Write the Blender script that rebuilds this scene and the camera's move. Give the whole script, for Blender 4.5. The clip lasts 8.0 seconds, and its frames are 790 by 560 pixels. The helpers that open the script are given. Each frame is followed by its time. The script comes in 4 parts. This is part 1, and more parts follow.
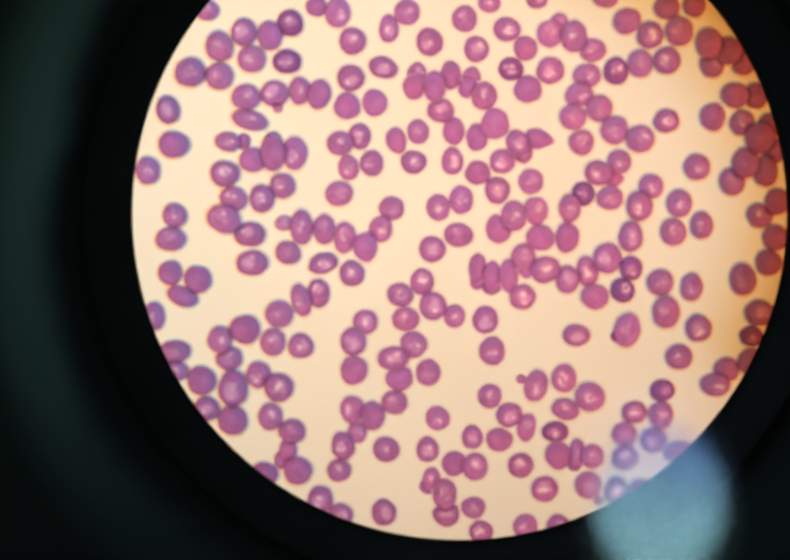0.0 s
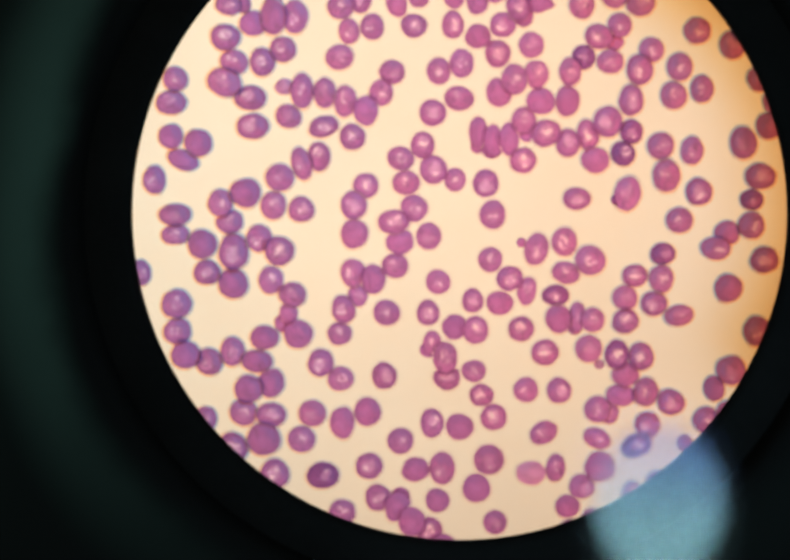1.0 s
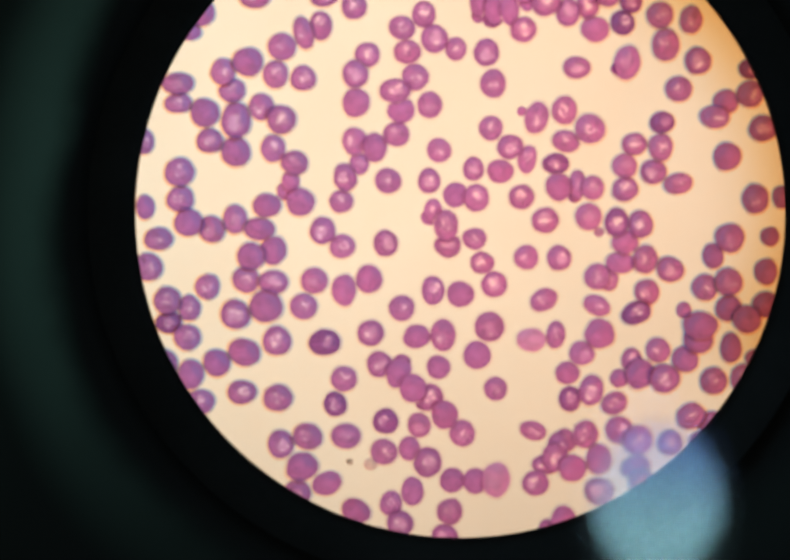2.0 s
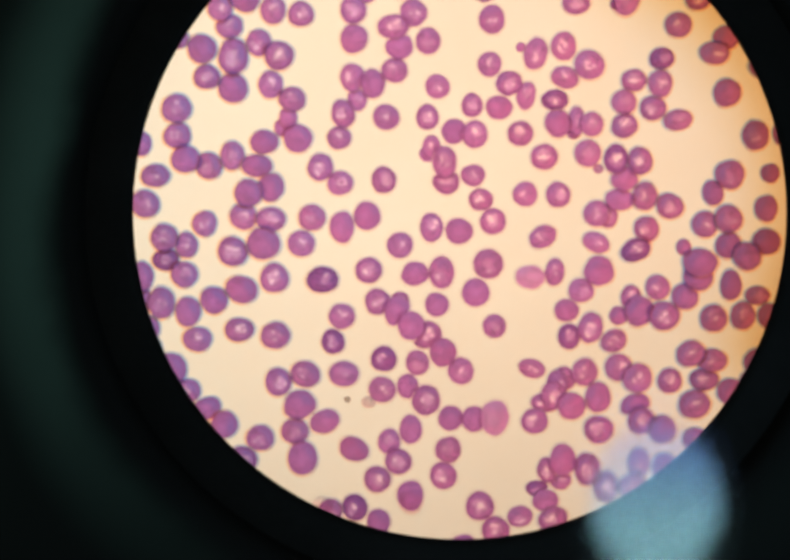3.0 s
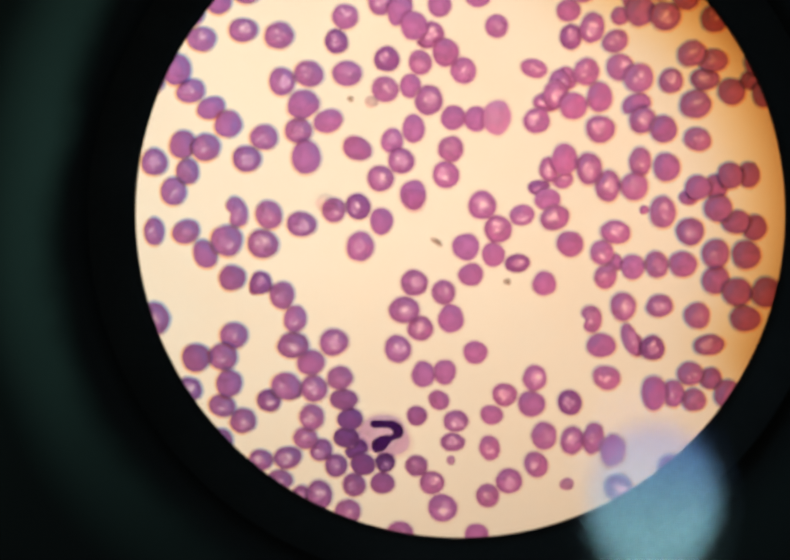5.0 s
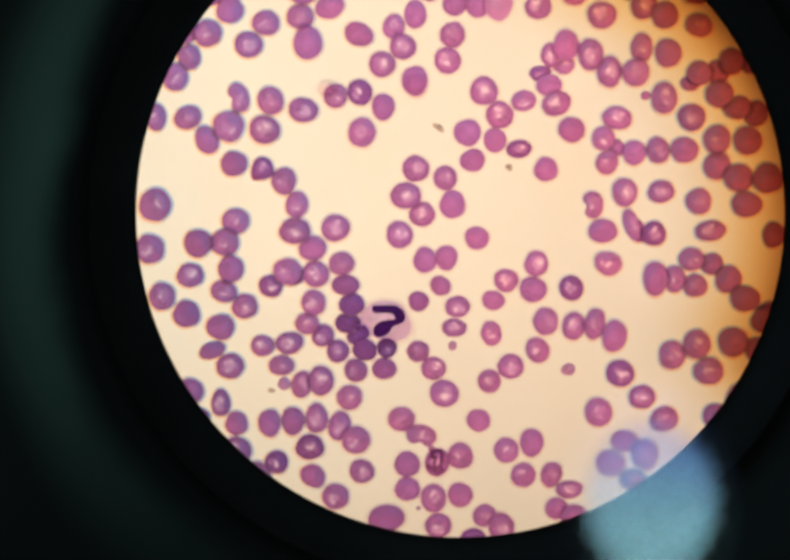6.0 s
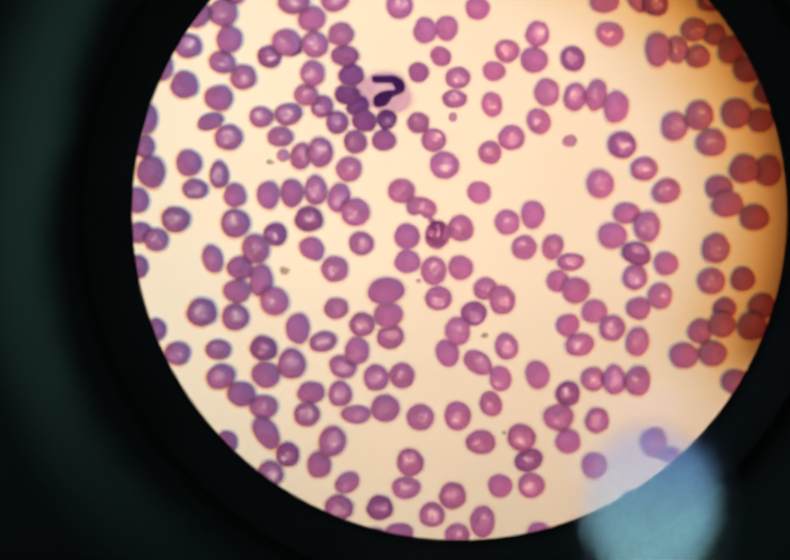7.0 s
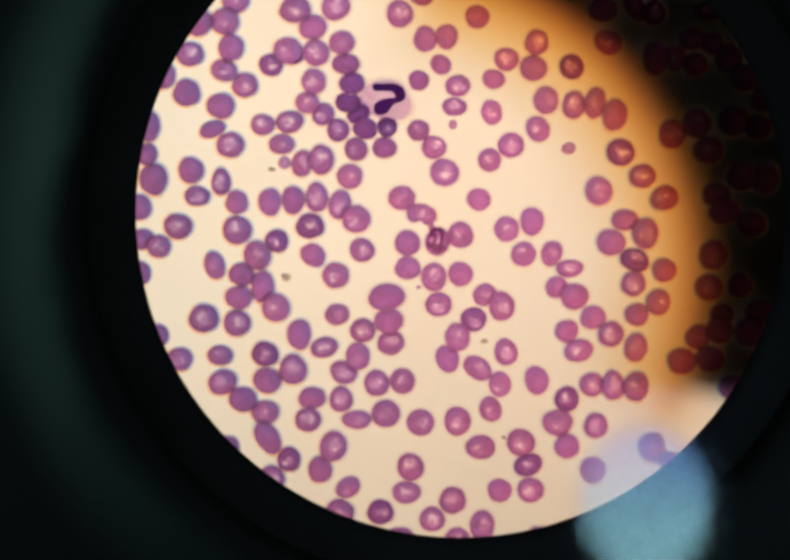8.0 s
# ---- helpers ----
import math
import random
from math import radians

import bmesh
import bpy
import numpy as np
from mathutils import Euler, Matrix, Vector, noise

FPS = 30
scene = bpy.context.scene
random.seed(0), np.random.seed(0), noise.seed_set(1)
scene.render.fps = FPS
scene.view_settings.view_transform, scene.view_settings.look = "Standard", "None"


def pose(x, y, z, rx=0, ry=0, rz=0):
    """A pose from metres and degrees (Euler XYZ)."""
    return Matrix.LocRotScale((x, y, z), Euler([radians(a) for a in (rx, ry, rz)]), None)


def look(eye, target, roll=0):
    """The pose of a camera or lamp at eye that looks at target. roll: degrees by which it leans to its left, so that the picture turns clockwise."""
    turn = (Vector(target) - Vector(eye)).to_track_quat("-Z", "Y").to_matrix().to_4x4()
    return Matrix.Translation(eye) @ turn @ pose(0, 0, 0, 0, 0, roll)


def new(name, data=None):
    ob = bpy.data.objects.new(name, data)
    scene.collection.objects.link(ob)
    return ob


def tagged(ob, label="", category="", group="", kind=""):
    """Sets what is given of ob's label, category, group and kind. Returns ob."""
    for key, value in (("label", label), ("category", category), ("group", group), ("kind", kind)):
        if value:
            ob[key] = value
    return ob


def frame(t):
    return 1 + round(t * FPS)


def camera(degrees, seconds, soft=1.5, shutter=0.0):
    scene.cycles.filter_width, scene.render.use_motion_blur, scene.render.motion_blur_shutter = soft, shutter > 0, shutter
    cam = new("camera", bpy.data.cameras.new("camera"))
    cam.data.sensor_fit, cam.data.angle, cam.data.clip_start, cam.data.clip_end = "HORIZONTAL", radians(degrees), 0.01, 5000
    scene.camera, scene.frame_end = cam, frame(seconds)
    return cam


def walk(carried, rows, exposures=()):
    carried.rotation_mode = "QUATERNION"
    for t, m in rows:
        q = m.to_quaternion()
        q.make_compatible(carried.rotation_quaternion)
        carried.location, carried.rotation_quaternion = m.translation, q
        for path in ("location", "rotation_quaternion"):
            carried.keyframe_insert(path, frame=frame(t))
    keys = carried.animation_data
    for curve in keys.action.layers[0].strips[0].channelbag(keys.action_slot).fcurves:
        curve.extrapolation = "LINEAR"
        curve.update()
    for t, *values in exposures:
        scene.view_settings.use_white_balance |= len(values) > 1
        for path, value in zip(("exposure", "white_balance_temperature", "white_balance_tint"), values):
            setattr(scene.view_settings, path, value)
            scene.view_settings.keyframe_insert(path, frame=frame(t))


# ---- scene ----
MM = 0.001  # one micrometre on the slide stands as one millimetre here (a thousandfold view)

# ---- camera: fixed over the eyepiece, looking straight down ----
DEGREES = 42.3
EYE = 784 * 0.15 * MM / math.tan(radians(DEGREES / 2))
cam = camera(DEGREES, 8.0, soft=3.7)
# the hand-held phone breathes: time, and how much larger it shows the picture; it leans in towards LEAN
BREATH = [(0.0, 0.0000), (0.1, 0.0088), (0.2, 0.0185), (0.3, 0.0114), (0.4, -0.0044), (0.5, -0.0004), (1.0, 0.0000), (1.5, 0.0000), (1.6, 0.0088),
          (1.7, 0.0229), (1.8, 0.0097), (1.9, -0.0070), (2.8, -0.0079), (2.9, -0.0088), (3.0, -0.0018), (3.1, -0.0070), (3.2, -0.0070),
          (3.3, -0.0092), (3.5, -0.0092), (3.7, -0.0088), (3.8, -0.0088), (3.9, -0.0018), (4.0, 0.0097), (4.1, 0.0233), (4.2, 0.0097), (4.3, -0.0070),
          (4.5, -0.0079), (4.7, -0.0079), (5.6, -0.0080), (5.7, 0.0097), (5.8, 0.0220), (5.9, 0.0092), (6.0, -0.0088), (6.1, -0.0009), (6.2, -0.0009),
          (6.3, 0.0000), (6.5, 0.0000), (7.0, 0.0000), (7.5, -0.0004), (7.7, 0.0000), (7.8, 0.0128), (7.9, 0.0092), (8.0, -0.0084)]
LEAN = (43.6, 6.8)
walk(cam, [(t, pose(LEAN[0] * s / (1 + s) * MM, LEAN[1] * s / (1 + s) * MM, EYE / (1 + s))) for t, s in BREATH],
     exposures=[(0.0, 0.0, 6500, 10), (4.5, 0.0, 6500, 10), (6.0, 0.0, 6350, 8), (6.5, 0.0, 6290, 8.5), (7.7, -0.01, 6290, 9), (8.0, -0.07, 6270, 9.5)])

FIELD_X, FIELD_Y, FIELD_R = 18.6 * MM, 19.4 * MM, 94.2 * MM  # the round field of view

# ---- world and lamps ----
world = bpy.data.worlds.new("dim_room")
scene.world = world
world.use_nodes = True
world.node_tree.nodes["Background"].inputs[0].default_value = (0.70, 0.90, 0.74, 1)
world.node_tree.nodes["Background"].inputs[1].default_value = 0.115
scene.view_settings.exposure = 0.0


def area_lamp(name, colour, watts, size, x, y, z):
    data = bpy.data.lights.new(name, "AREA")
    data.shape, data.size, data.color, data.energy = "DISK", size, colour, watts
    ob = new(name, data)
    ob.matrix_world = look((x, y, z), (x, y, 0))
    return ob


# the illuminator under the stage: a warm filament, plus an added lamp that cools one side
LAMP_Z = -0.34
area_lamp("illuminator_filament", (1, 0.606, 0.392), 1.08, 0.24, 0.042, 0.068, LAMP_Z)
area_lamp("added_cool_lamp", (0.82, 1, 0.87), 0.605, 0.20, -0.150, 0.066, LAMP_Z)


# ---- materials ----
def nodes_of(name):
    m = bpy.data.materials.new(name)
    m.use_nodes = True
    t = m.node_tree
    t.nodes.clear()
    return m, t


def add(t, kind, **values):
    n = t.nodes.new(kind)
    for key, value in values.items():
        if key == "op":
            n.operation = value
        elif key == "blend":
            n.data_type, n.blend_type = "RGBA", value
        else:
            n.inputs[int(key[1:])].default_value = value
    return n


def maths(t, op, a, b=0.5, clamp=False):
    n = t.nodes.new("ShaderNodeMath")
    n.operation, n.use_clamp = op, clamp
    for i, v in enumerate((a, b)):
        if isinstance(v, (int, float)):
            n.inputs[i].default_value = v
        else:
            t.links.new(v, n.inputs[i])
    return n.outputs[0]


def smooth(t, v, lo, hi, a=0.0, b=1.0):
    n = t.nodes.new("ShaderNodeMapRange")
    n.interpolation_type = "SMOOTHSTEP"
    for i, x in enumerate((lo, hi, a, b)):
        n.inputs[i + 1].default_value = x
    t.links.new(v, n.inputs[0])
    return n.outputs[0]


def blend(t, fac, a, b):
    n = t.nodes.new("ShaderNodeMix")
    n.data_type = "RGBA"
    for v, s in ((fac, 0), (a, 6), (b, 7)):
        if isinstance(v, (int, float, tuple)):
            n.inputs[s].default_value = v
        else:
            t.links.new(v, n.inputs[s])
    return n.outputs[2]


def surface(name, colour, rough, spread=0.3, scale=60, metal=0.0, bump=0.15, shine=0.5):
    """An opaque painted, moulded or metal surface with grain and blotches."""
    m, t = nodes_of(name)
    out, b = add(t, "ShaderNodeOutputMaterial"), add(t, "ShaderNodeBsdfPrincipled")
    where = add(t, "ShaderNodeTexCoord")
    fine, broad = add(t, "ShaderNodeTexNoise", i2=scale * 12.0, i3=4.0), add(t, "ShaderNodeTexNoise", i2=float(scale), i3=3.0)
    t.links.new(where.outputs["Object"], fine.inputs[0])
    t.links.new(where.outputs["Object"], broad.inputs[0])
    f = maths(t, "ADD", maths(t, "MULTIPLY", fine.outputs[0], 0.4), maths(t, "MULTIPLY", broad.outputs[0], 0.6))
    lo, hi = (tuple(c * (1 + s * spread) for c in colour) + (1,) for s in (-1, 1))
    t.links.new(blend(t, smooth(t, f, 0.3, 0.7), lo, hi), b.inputs["Base Color"])
    b.inputs["Metallic"].default_value, b.inputs["Specular IOR Level"].default_value = metal, shine
    t.links.new(smooth(t, fine.outputs[0], 0.2, 0.8, rough - 0.08, rough + 0.08), b.inputs["Roughness"])
    bm = add(t, "ShaderNodeBump", i0=bump, i1=0.001)
    t.links.new(fine.outputs[0], bm.inputs["Height"])
    t.links.new(bm.outputs[0], b.inputs["Normal"])
    t.links.new(b.outputs[0], out.inputs[0])
    return m


def stain(name, body, rim, middle, strength, size, rim_strength, bright=0.0, wobble=0.32, grain=0.14, skirt=True):
    """A stained cell: dye that light passes through, thick at the rim and thin in the middle."""
    m, t = nodes_of(name)
    out = add(t, "ShaderNodeOutputMaterial")
    place, seed, one = add(t, "ShaderNodeUVMap"), add(t, "ShaderNodeUVMap"), add(t, "ShaderNodeObjectInfo")
    place.uv_map, seed.uv_map = "place", "seed"
    p = add(t, "ShaderNodeVectorMath", op="MULTIPLY_ADD")
    p.inputs[1].default_value, p.inputs[2].default_value = (2, 2, 0), (-1, -1, 0)
    t.links.new(place.outputs[0], p.inputs[0])
    rho = add(t, "ShaderNodeVectorMath", op="LENGTH")
    t.links.new(p.outputs[0], rho.inputs[0])
    lot = add(t, "ShaderNodeVectorMath", op="MULTIPLY")
    lot.inputs[1].default_value = (91, 57, 0)
    t.links.new(seed.outputs[0], lot.inputs[0])
    lift = add(t, "ShaderNodeCombineXYZ")
    t.links.new(maths(t, "MULTIPLY", one.outputs["Random"], 77.0), lift.inputs[2])
    own = add(t, "ShaderNodeVectorMath", op="ADD")
    t.links.new(lot.outputs[0], own.inputs[0])
    t.links.new(lift.outputs[0], own.inputs[1])
    q = add(t, "ShaderNodeVectorMath", op="ADD")
    t.links.new(p.outputs[0], q.inputs[0])
    t.links.new(own.outputs[0], q.inputs[1])
    warp, flecks = add(t, "ShaderNodeTexNoise", i2=1.3, i3=0.5), add(t, "ShaderNodeTexNoise", i2=2.3, i3=0.5)
    mottle, shift = add(t, "ShaderNodeTexNoise", i2=1.6, i3=2.0), add(t, "ShaderNodeTexNoise", i2=3.3, i3=0.0)
    t.links.new(q.outputs[0], warp.inputs[0])
    far = add(t, "ShaderNodeVectorMath", op="ADD")
    far.inputs[1].default_value = (13.1, 4.7, 2.9)
    t.links.new(q.outputs[0], far.inputs[0])
    t.links.new(far.outputs[0], flecks.inputs[0])
    t.links.new(q.outputs[0], mottle.inputs[0])
    t.links.new(own.outputs[0], shift.inputs[0])
    sway = add(t, "ShaderNodeVectorMath", op="MULTIPLY_ADD")
    sway.inputs[1].default_value, sway.inputs[2].default_value = (wobble * 2,) * 3, (-wobble,) * 3
    t.links.new(warp.outputs[1], sway.inputs[0])
    off = add(t, "ShaderNodeVectorMath", op="MULTIPLY_ADD")
    off.inputs[1].default_value, off.inputs[2].default_value = (0.9, 0.9, 0), (-0.45, -0.45, 0)
    t.links.new(shift.outputs[1], off.inputs[0])
    w1, w2 = add(t, "ShaderNodeVectorMath", op="ADD"), add(t, "ShaderNodeVectorMath", op="ADD")
    t.links.new(p.outputs[0], w1.inputs[0])
    t.links.new(sway.outputs[0], w1.inputs[1])
    t.links.new(w1.outputs[0], w2.inputs[0])
    t.links.new(off.outputs[0], w2.inputs[1])
    flat = add(t, "ShaderNodeVectorMath", op="MULTIPLY")
    flat.inputs[1].default_value = (1, 1, 0)
    t.links.new(w2.outputs[0], flat.inputs[0])
    near = add(t, "ShaderNodeVectorMath", op="LENGTH")
    t.links.new(flat.outputs[0], near.inputs[0])
    hollow = smooth(t, near.outputs["Value"], size * 0.35, size * 1.5, strength, 0.0)
    inside = smooth(t, rho.outputs["Value"], 0.55, 0.84, 1.0, 0.0)
    hollow = maths(t, "MULTIPLY", hollow, inside)
    spark = maths(t, "MULTIPLY", smooth(t, flecks.outputs[0], 0.50, 0.66, 0.0, bright), smooth(t, near.outputs["Value"], size * 0.2, size * 1.4, 1.0, 0.0))
    spark = maths(t, "MULTIPLY", spark, inside)
    edge = smooth(t, rho.outputs["Value"], 0.62, 0.90, 0.0, rim_strength)
    hue = blend(t, smooth(t, shift.outputs[0], 0.35, 0.65), body, tuple(c * f for c, f in zip(body[:3], (1.06, 0.86, 0.90))) + (1,))
    deep = tuple(c * (1 - 2 * grain) for c in body[:3]) + (1,)
    c = blend(t, smooth(t, mottle.outputs[0], 0.36, 0.66, 0.0, 1.0), hue, deep)
    speckle = add(t, "ShaderNodeTexNoise", i2=5.5, i3=3.0)
    t.links.new(q.outputs[0], speckle.inputs[0])
    c = blend(t, smooth(t, speckle.outputs[0], 0.40, 0.66, 0.0, 0.8), c, tuple(v * 0.82 for v in body[:3]) + (1,))
    # lens colour fringe painted into the cell: one side cooler, the other warmer
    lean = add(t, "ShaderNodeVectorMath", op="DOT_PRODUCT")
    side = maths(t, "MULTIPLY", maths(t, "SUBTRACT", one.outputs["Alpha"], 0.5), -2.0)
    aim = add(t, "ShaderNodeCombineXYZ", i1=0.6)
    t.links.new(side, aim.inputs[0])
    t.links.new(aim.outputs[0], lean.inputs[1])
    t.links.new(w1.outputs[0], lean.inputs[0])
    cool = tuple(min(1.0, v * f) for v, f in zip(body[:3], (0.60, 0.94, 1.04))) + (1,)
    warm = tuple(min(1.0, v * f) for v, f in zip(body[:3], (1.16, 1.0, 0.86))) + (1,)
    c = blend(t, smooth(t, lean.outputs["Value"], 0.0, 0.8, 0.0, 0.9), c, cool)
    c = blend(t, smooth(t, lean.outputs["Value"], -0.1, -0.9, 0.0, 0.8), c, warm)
    c = blend(t, hollow, c, middle)
    c = blend(t, edge, c, rim)
    c = blend(t, spark, c, (0.93, 0.80, 0.93, 1))
    cell_tint = t.nodes.new("ShaderNodeMix")
    cell_tint.data_type, cell_tint.blend_type, cell_tint.clamp_result = "RGBA", "MULTIPLY", True
    cell_tint.inputs[0].default_value = 1.0
    t.links.new(c, cell_tint.inputs[6])
    t.links.new(one.outputs["Color"], cell_tint.inputs[7])
    # lens blur painted in: a tinted halo with colour fringe that fades into clear glass
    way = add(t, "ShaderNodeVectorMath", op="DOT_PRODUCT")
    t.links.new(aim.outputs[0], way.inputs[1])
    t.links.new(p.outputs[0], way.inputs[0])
    fringe = blend(t, smooth(t, way.outputs["Value"], -0.8, 0.8), (0.97, 0.56, 0.34, 1), (0.28, 0.46, 0.86, 1))
    halo_tint = blend(t, maths(t, "MAXIMUM", maths(t, "ABSOLUTE", side), 0.15), (0.975, 0.86, 0.90, 1), fringe)
    halo_tint = blend(t, smooth(t, rho.outputs["Value"], 1.02, 1.27), halo_tint, (1, 1, 1, 1))
    c = blend(t, smooth(t, rho.outputs["Value"], 1.0, 1.004), cell_tint.outputs[2], halo_tint if skirt else (1, 1, 1, 1))
    see = add(t, "ShaderNodeBsdfTransparent")
    t.links.new(c, see.inputs[0])
    film = add(t, "ShaderNodeBsdfTranslucent")
    t.links.new(c, film.inputs[0])
    mix = add(t, "ShaderNodeMixShader", i0=0.03)
    t.links.new(see.outputs[0], mix.inputs[1])
    t.links.new(film.outputs[0], mix.inputs[2])
    t.links.new(mix.outputs[0], out.inputs[0])
    return m


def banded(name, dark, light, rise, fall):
    """Black rubber with a broad green-grey sheen painted in, brightest on one side, round the eyepiece's axis."""
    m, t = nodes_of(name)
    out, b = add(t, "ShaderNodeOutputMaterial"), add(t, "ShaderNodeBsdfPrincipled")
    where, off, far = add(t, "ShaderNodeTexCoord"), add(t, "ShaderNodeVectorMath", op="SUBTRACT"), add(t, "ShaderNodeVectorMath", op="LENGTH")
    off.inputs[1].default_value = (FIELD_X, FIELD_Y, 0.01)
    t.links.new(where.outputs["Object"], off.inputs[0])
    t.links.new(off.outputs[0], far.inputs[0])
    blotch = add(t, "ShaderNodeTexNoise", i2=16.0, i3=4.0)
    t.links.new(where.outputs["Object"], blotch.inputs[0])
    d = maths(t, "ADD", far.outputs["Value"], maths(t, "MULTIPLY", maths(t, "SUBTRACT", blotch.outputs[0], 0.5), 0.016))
    sheen = maths(t, "MULTIPLY", smooth(t, d, *rise), smooth(t, d, *fall, 1.0, 0.12))
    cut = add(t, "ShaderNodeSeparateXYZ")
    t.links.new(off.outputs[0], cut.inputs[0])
    sheen = maths(t, "MULTIPLY", sheen, smooth(t, maths(t, "DIVIDE", cut.outputs[0], far.outputs["Value"]), -0.95, -0.4, 1.0, 0.12))
    sheen = maths(t, "MULTIPLY", sheen, smooth(t, maths(t, "DIVIDE", cut.outputs[1], far.outputs["Value"]), -0.8, -0.1, 0.35, 1.0))
    sheen = maths(t, "MULTIPLY", sheen, smooth(t, blotch.outputs[0], 0.2, 0.7, 0.65, 1.0))
    t.links.new(blend(t, sheen, dark + (1,), light + (1,)), b.inputs["Base Color"])
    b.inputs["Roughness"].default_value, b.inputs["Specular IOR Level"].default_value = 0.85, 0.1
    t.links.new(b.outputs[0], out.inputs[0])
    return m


def graded(name, span):
    """Vignette painted into a sheet: clear at its inner edge, then yellow, amber and deep red towards its mount."""
    m, t = nodes_of(name)
    out, see = add(t, "ShaderNodeOutputMaterial"), add(t, "ShaderNodeBsdfTransparent")
    where, flat, far, split = add(t, "ShaderNodeTexCoord"), add(t, "ShaderNodeVectorMath", op="MULTIPLY"), add(t, "ShaderNodeVectorMath", op="LENGTH"), add(t, "ShaderNodeSeparateXYZ")
    flat.inputs[1].default_value = (1, 1, 0)
    t.links.new(where.outputs["Object"], flat.inputs[0])
    t.links.new(flat.outputs[0], far.inputs[0])
    t.links.new(where.outputs["Object"], split.inputs[0])
    n = add(t, "ShaderNodeMapRange", i1=span[0], i2=span[1], i3=0.0, i4=1.0)
    t.links.new(far.outputs["Value"], n.inputs[0])
    side = smooth(t, maths(t, "DIVIDE", split.outputs[0], far.outputs["Value"]), -0.08, 0.25)
    side = maths(t, "MULTIPLY", side, smooth(t, maths(t, "DIVIDE", split.outputs[1], far.outputs["Value"]), -0.62, -0.30))
    ramp = add(t, "ShaderNodeValToRGB")
    stops = ((0.0, (1, 1, 1)), (0.25, (0.93, 0.88, 0.78)), (0.5, (0.88, 0.68, 0.36)), (0.76, (0.70, 0.36, 0.07)), (0.92, (0.36, 0.08, 0.010)), (1.0, (0.10, 0.015, 0.004)))
    while len(ramp.color_ramp.elements) < len(stops):
        ramp.color_ramp.elements.new(0.5)
    for e, (at, c) in zip(ramp.color_ramp.elements, stops):
        e.position, e.color = at, c + (1,)
    t.links.new(maths(t, "MULTIPLY", n.outputs[0], side), ramp.inputs[0])
    t.links.new(ramp.outputs[0], see.inputs[0])
    t.links.new(see.outputs[0], out.inputs[0])
    return m


def flared(name, tint, share, rough, haze, haze_rough):
    """Glass with the flare's veil and reflection masked in, thinning out to nothing at its rim."""
    m, t = nodes_of(name)
    out = add(t, "ShaderNodeOutputMaterial")
    place, p, rho = add(t, "ShaderNodeUVMap"), add(t, "ShaderNodeVectorMath", op="MULTIPLY_ADD"), add(t, "ShaderNodeVectorMath", op="LENGTH")
    place.uv_map = "place"
    p.inputs[1].default_value, p.inputs[2].default_value = (2, 2, 0), (-1, -1, 0)
    t.links.new(place.outputs[0], p.inputs[0])
    t.links.new(p.outputs[0], rho.inputs[0])
    veil = maths(t, "ADD", smooth(t, rho.outputs["Value"], 0.48, 0.79, 0.95, 0.0), smooth(t, rho.outputs["Value"], 0.7, 0.99, 0.05, 0.0))
    last = add(t, "ShaderNodeBsdfTransparent")
    t.links.new(blend(t, veil, (1, 1, 1, 1), tint), last.inputs[0])
    for part_share, part_rough in ((haze, haze_rough), (share, rough)):
        g, mix = add(t, "ShaderNodeBsdfGlossy", i1=part_rough), add(t, "ShaderNodeMixShader")
        g.inputs[0].default_value = (1, 1, 1, 1)
        t.links.new(maths(t, "MULTIPLY", veil, part_share), mix.inputs[0])
        t.links.new(last.outputs[0], mix.inputs[1])
        t.links.new(g.outputs[0], mix.inputs[2])
        last = mix
    t.links.new(last.outputs[0], out.inputs[0])
    return m


def clear(name, tint, gloss, lobes):
    """Clear glass that lets the picture through and mirrors a little, with a faint uneven tint."""
    m, t = nodes_of(name)
    out, last = add(t, "ShaderNodeOutputMaterial"), add(t, "ShaderNodeBsdfTransparent")
    where, broad, fine = add(t, "ShaderNodeTexCoord"), add(t, "ShaderNodeTexNoise", i2=38.0, i3=2.0), add(t, "ShaderNodeTexNoise", i2=190.0, i3=3.0)
    for n in (broad, fine):
        t.links.new(where.outputs["Object"], n.inputs[0])
    film = maths(t, "ADD", maths(t, "MULTIPLY", broad.outputs[0], 0.65), maths(t, "MULTIPLY", fine.outputs[0], 0.35))
    t.links.new(blend(t, smooth(t, film, 0.35, 0.65), tint, (0.99, 0.98, 0.962, 1)), last.inputs[0])
    for share, rough in lobes:
        g, mix = add(t, "ShaderNodeBsdfGlossy", i0=gloss, i1=rough), add(t, "ShaderNodeMixShader", i0=share)
        t.links.new(last.outputs[0], mix.inputs[1])
        t.links.new(g.outputs[0], mix.inputs[2])
        last = mix
    t.links.new(last.outputs[0], out.inputs[0])
    return m


def opal(name, colour):
    """Opal diffuser glass, lit from behind, faintly cloudy."""
    m, t = nodes_of(name)
    out, b = add(t, "ShaderNodeOutputMaterial"), add(t, "ShaderNodeBsdfTranslucent")
    where, cloud = add(t, "ShaderNodeTexCoord"), add(t, "ShaderNodeTexNoise", i2=22.0, i3=3.0)
    t.links.new(where.outputs["Object"], cloud.inputs[0])
    lo, hi = tuple(c * 0.98 for c in colour) + (1,), tuple(colour) + (1,)
    t.links.new(blend(t, smooth(t, cloud.outputs[0], 0.3, 0.7), lo, hi), b.inputs[0])
    t.links.new(b.outputs[0], out.inputs[0])
    return m


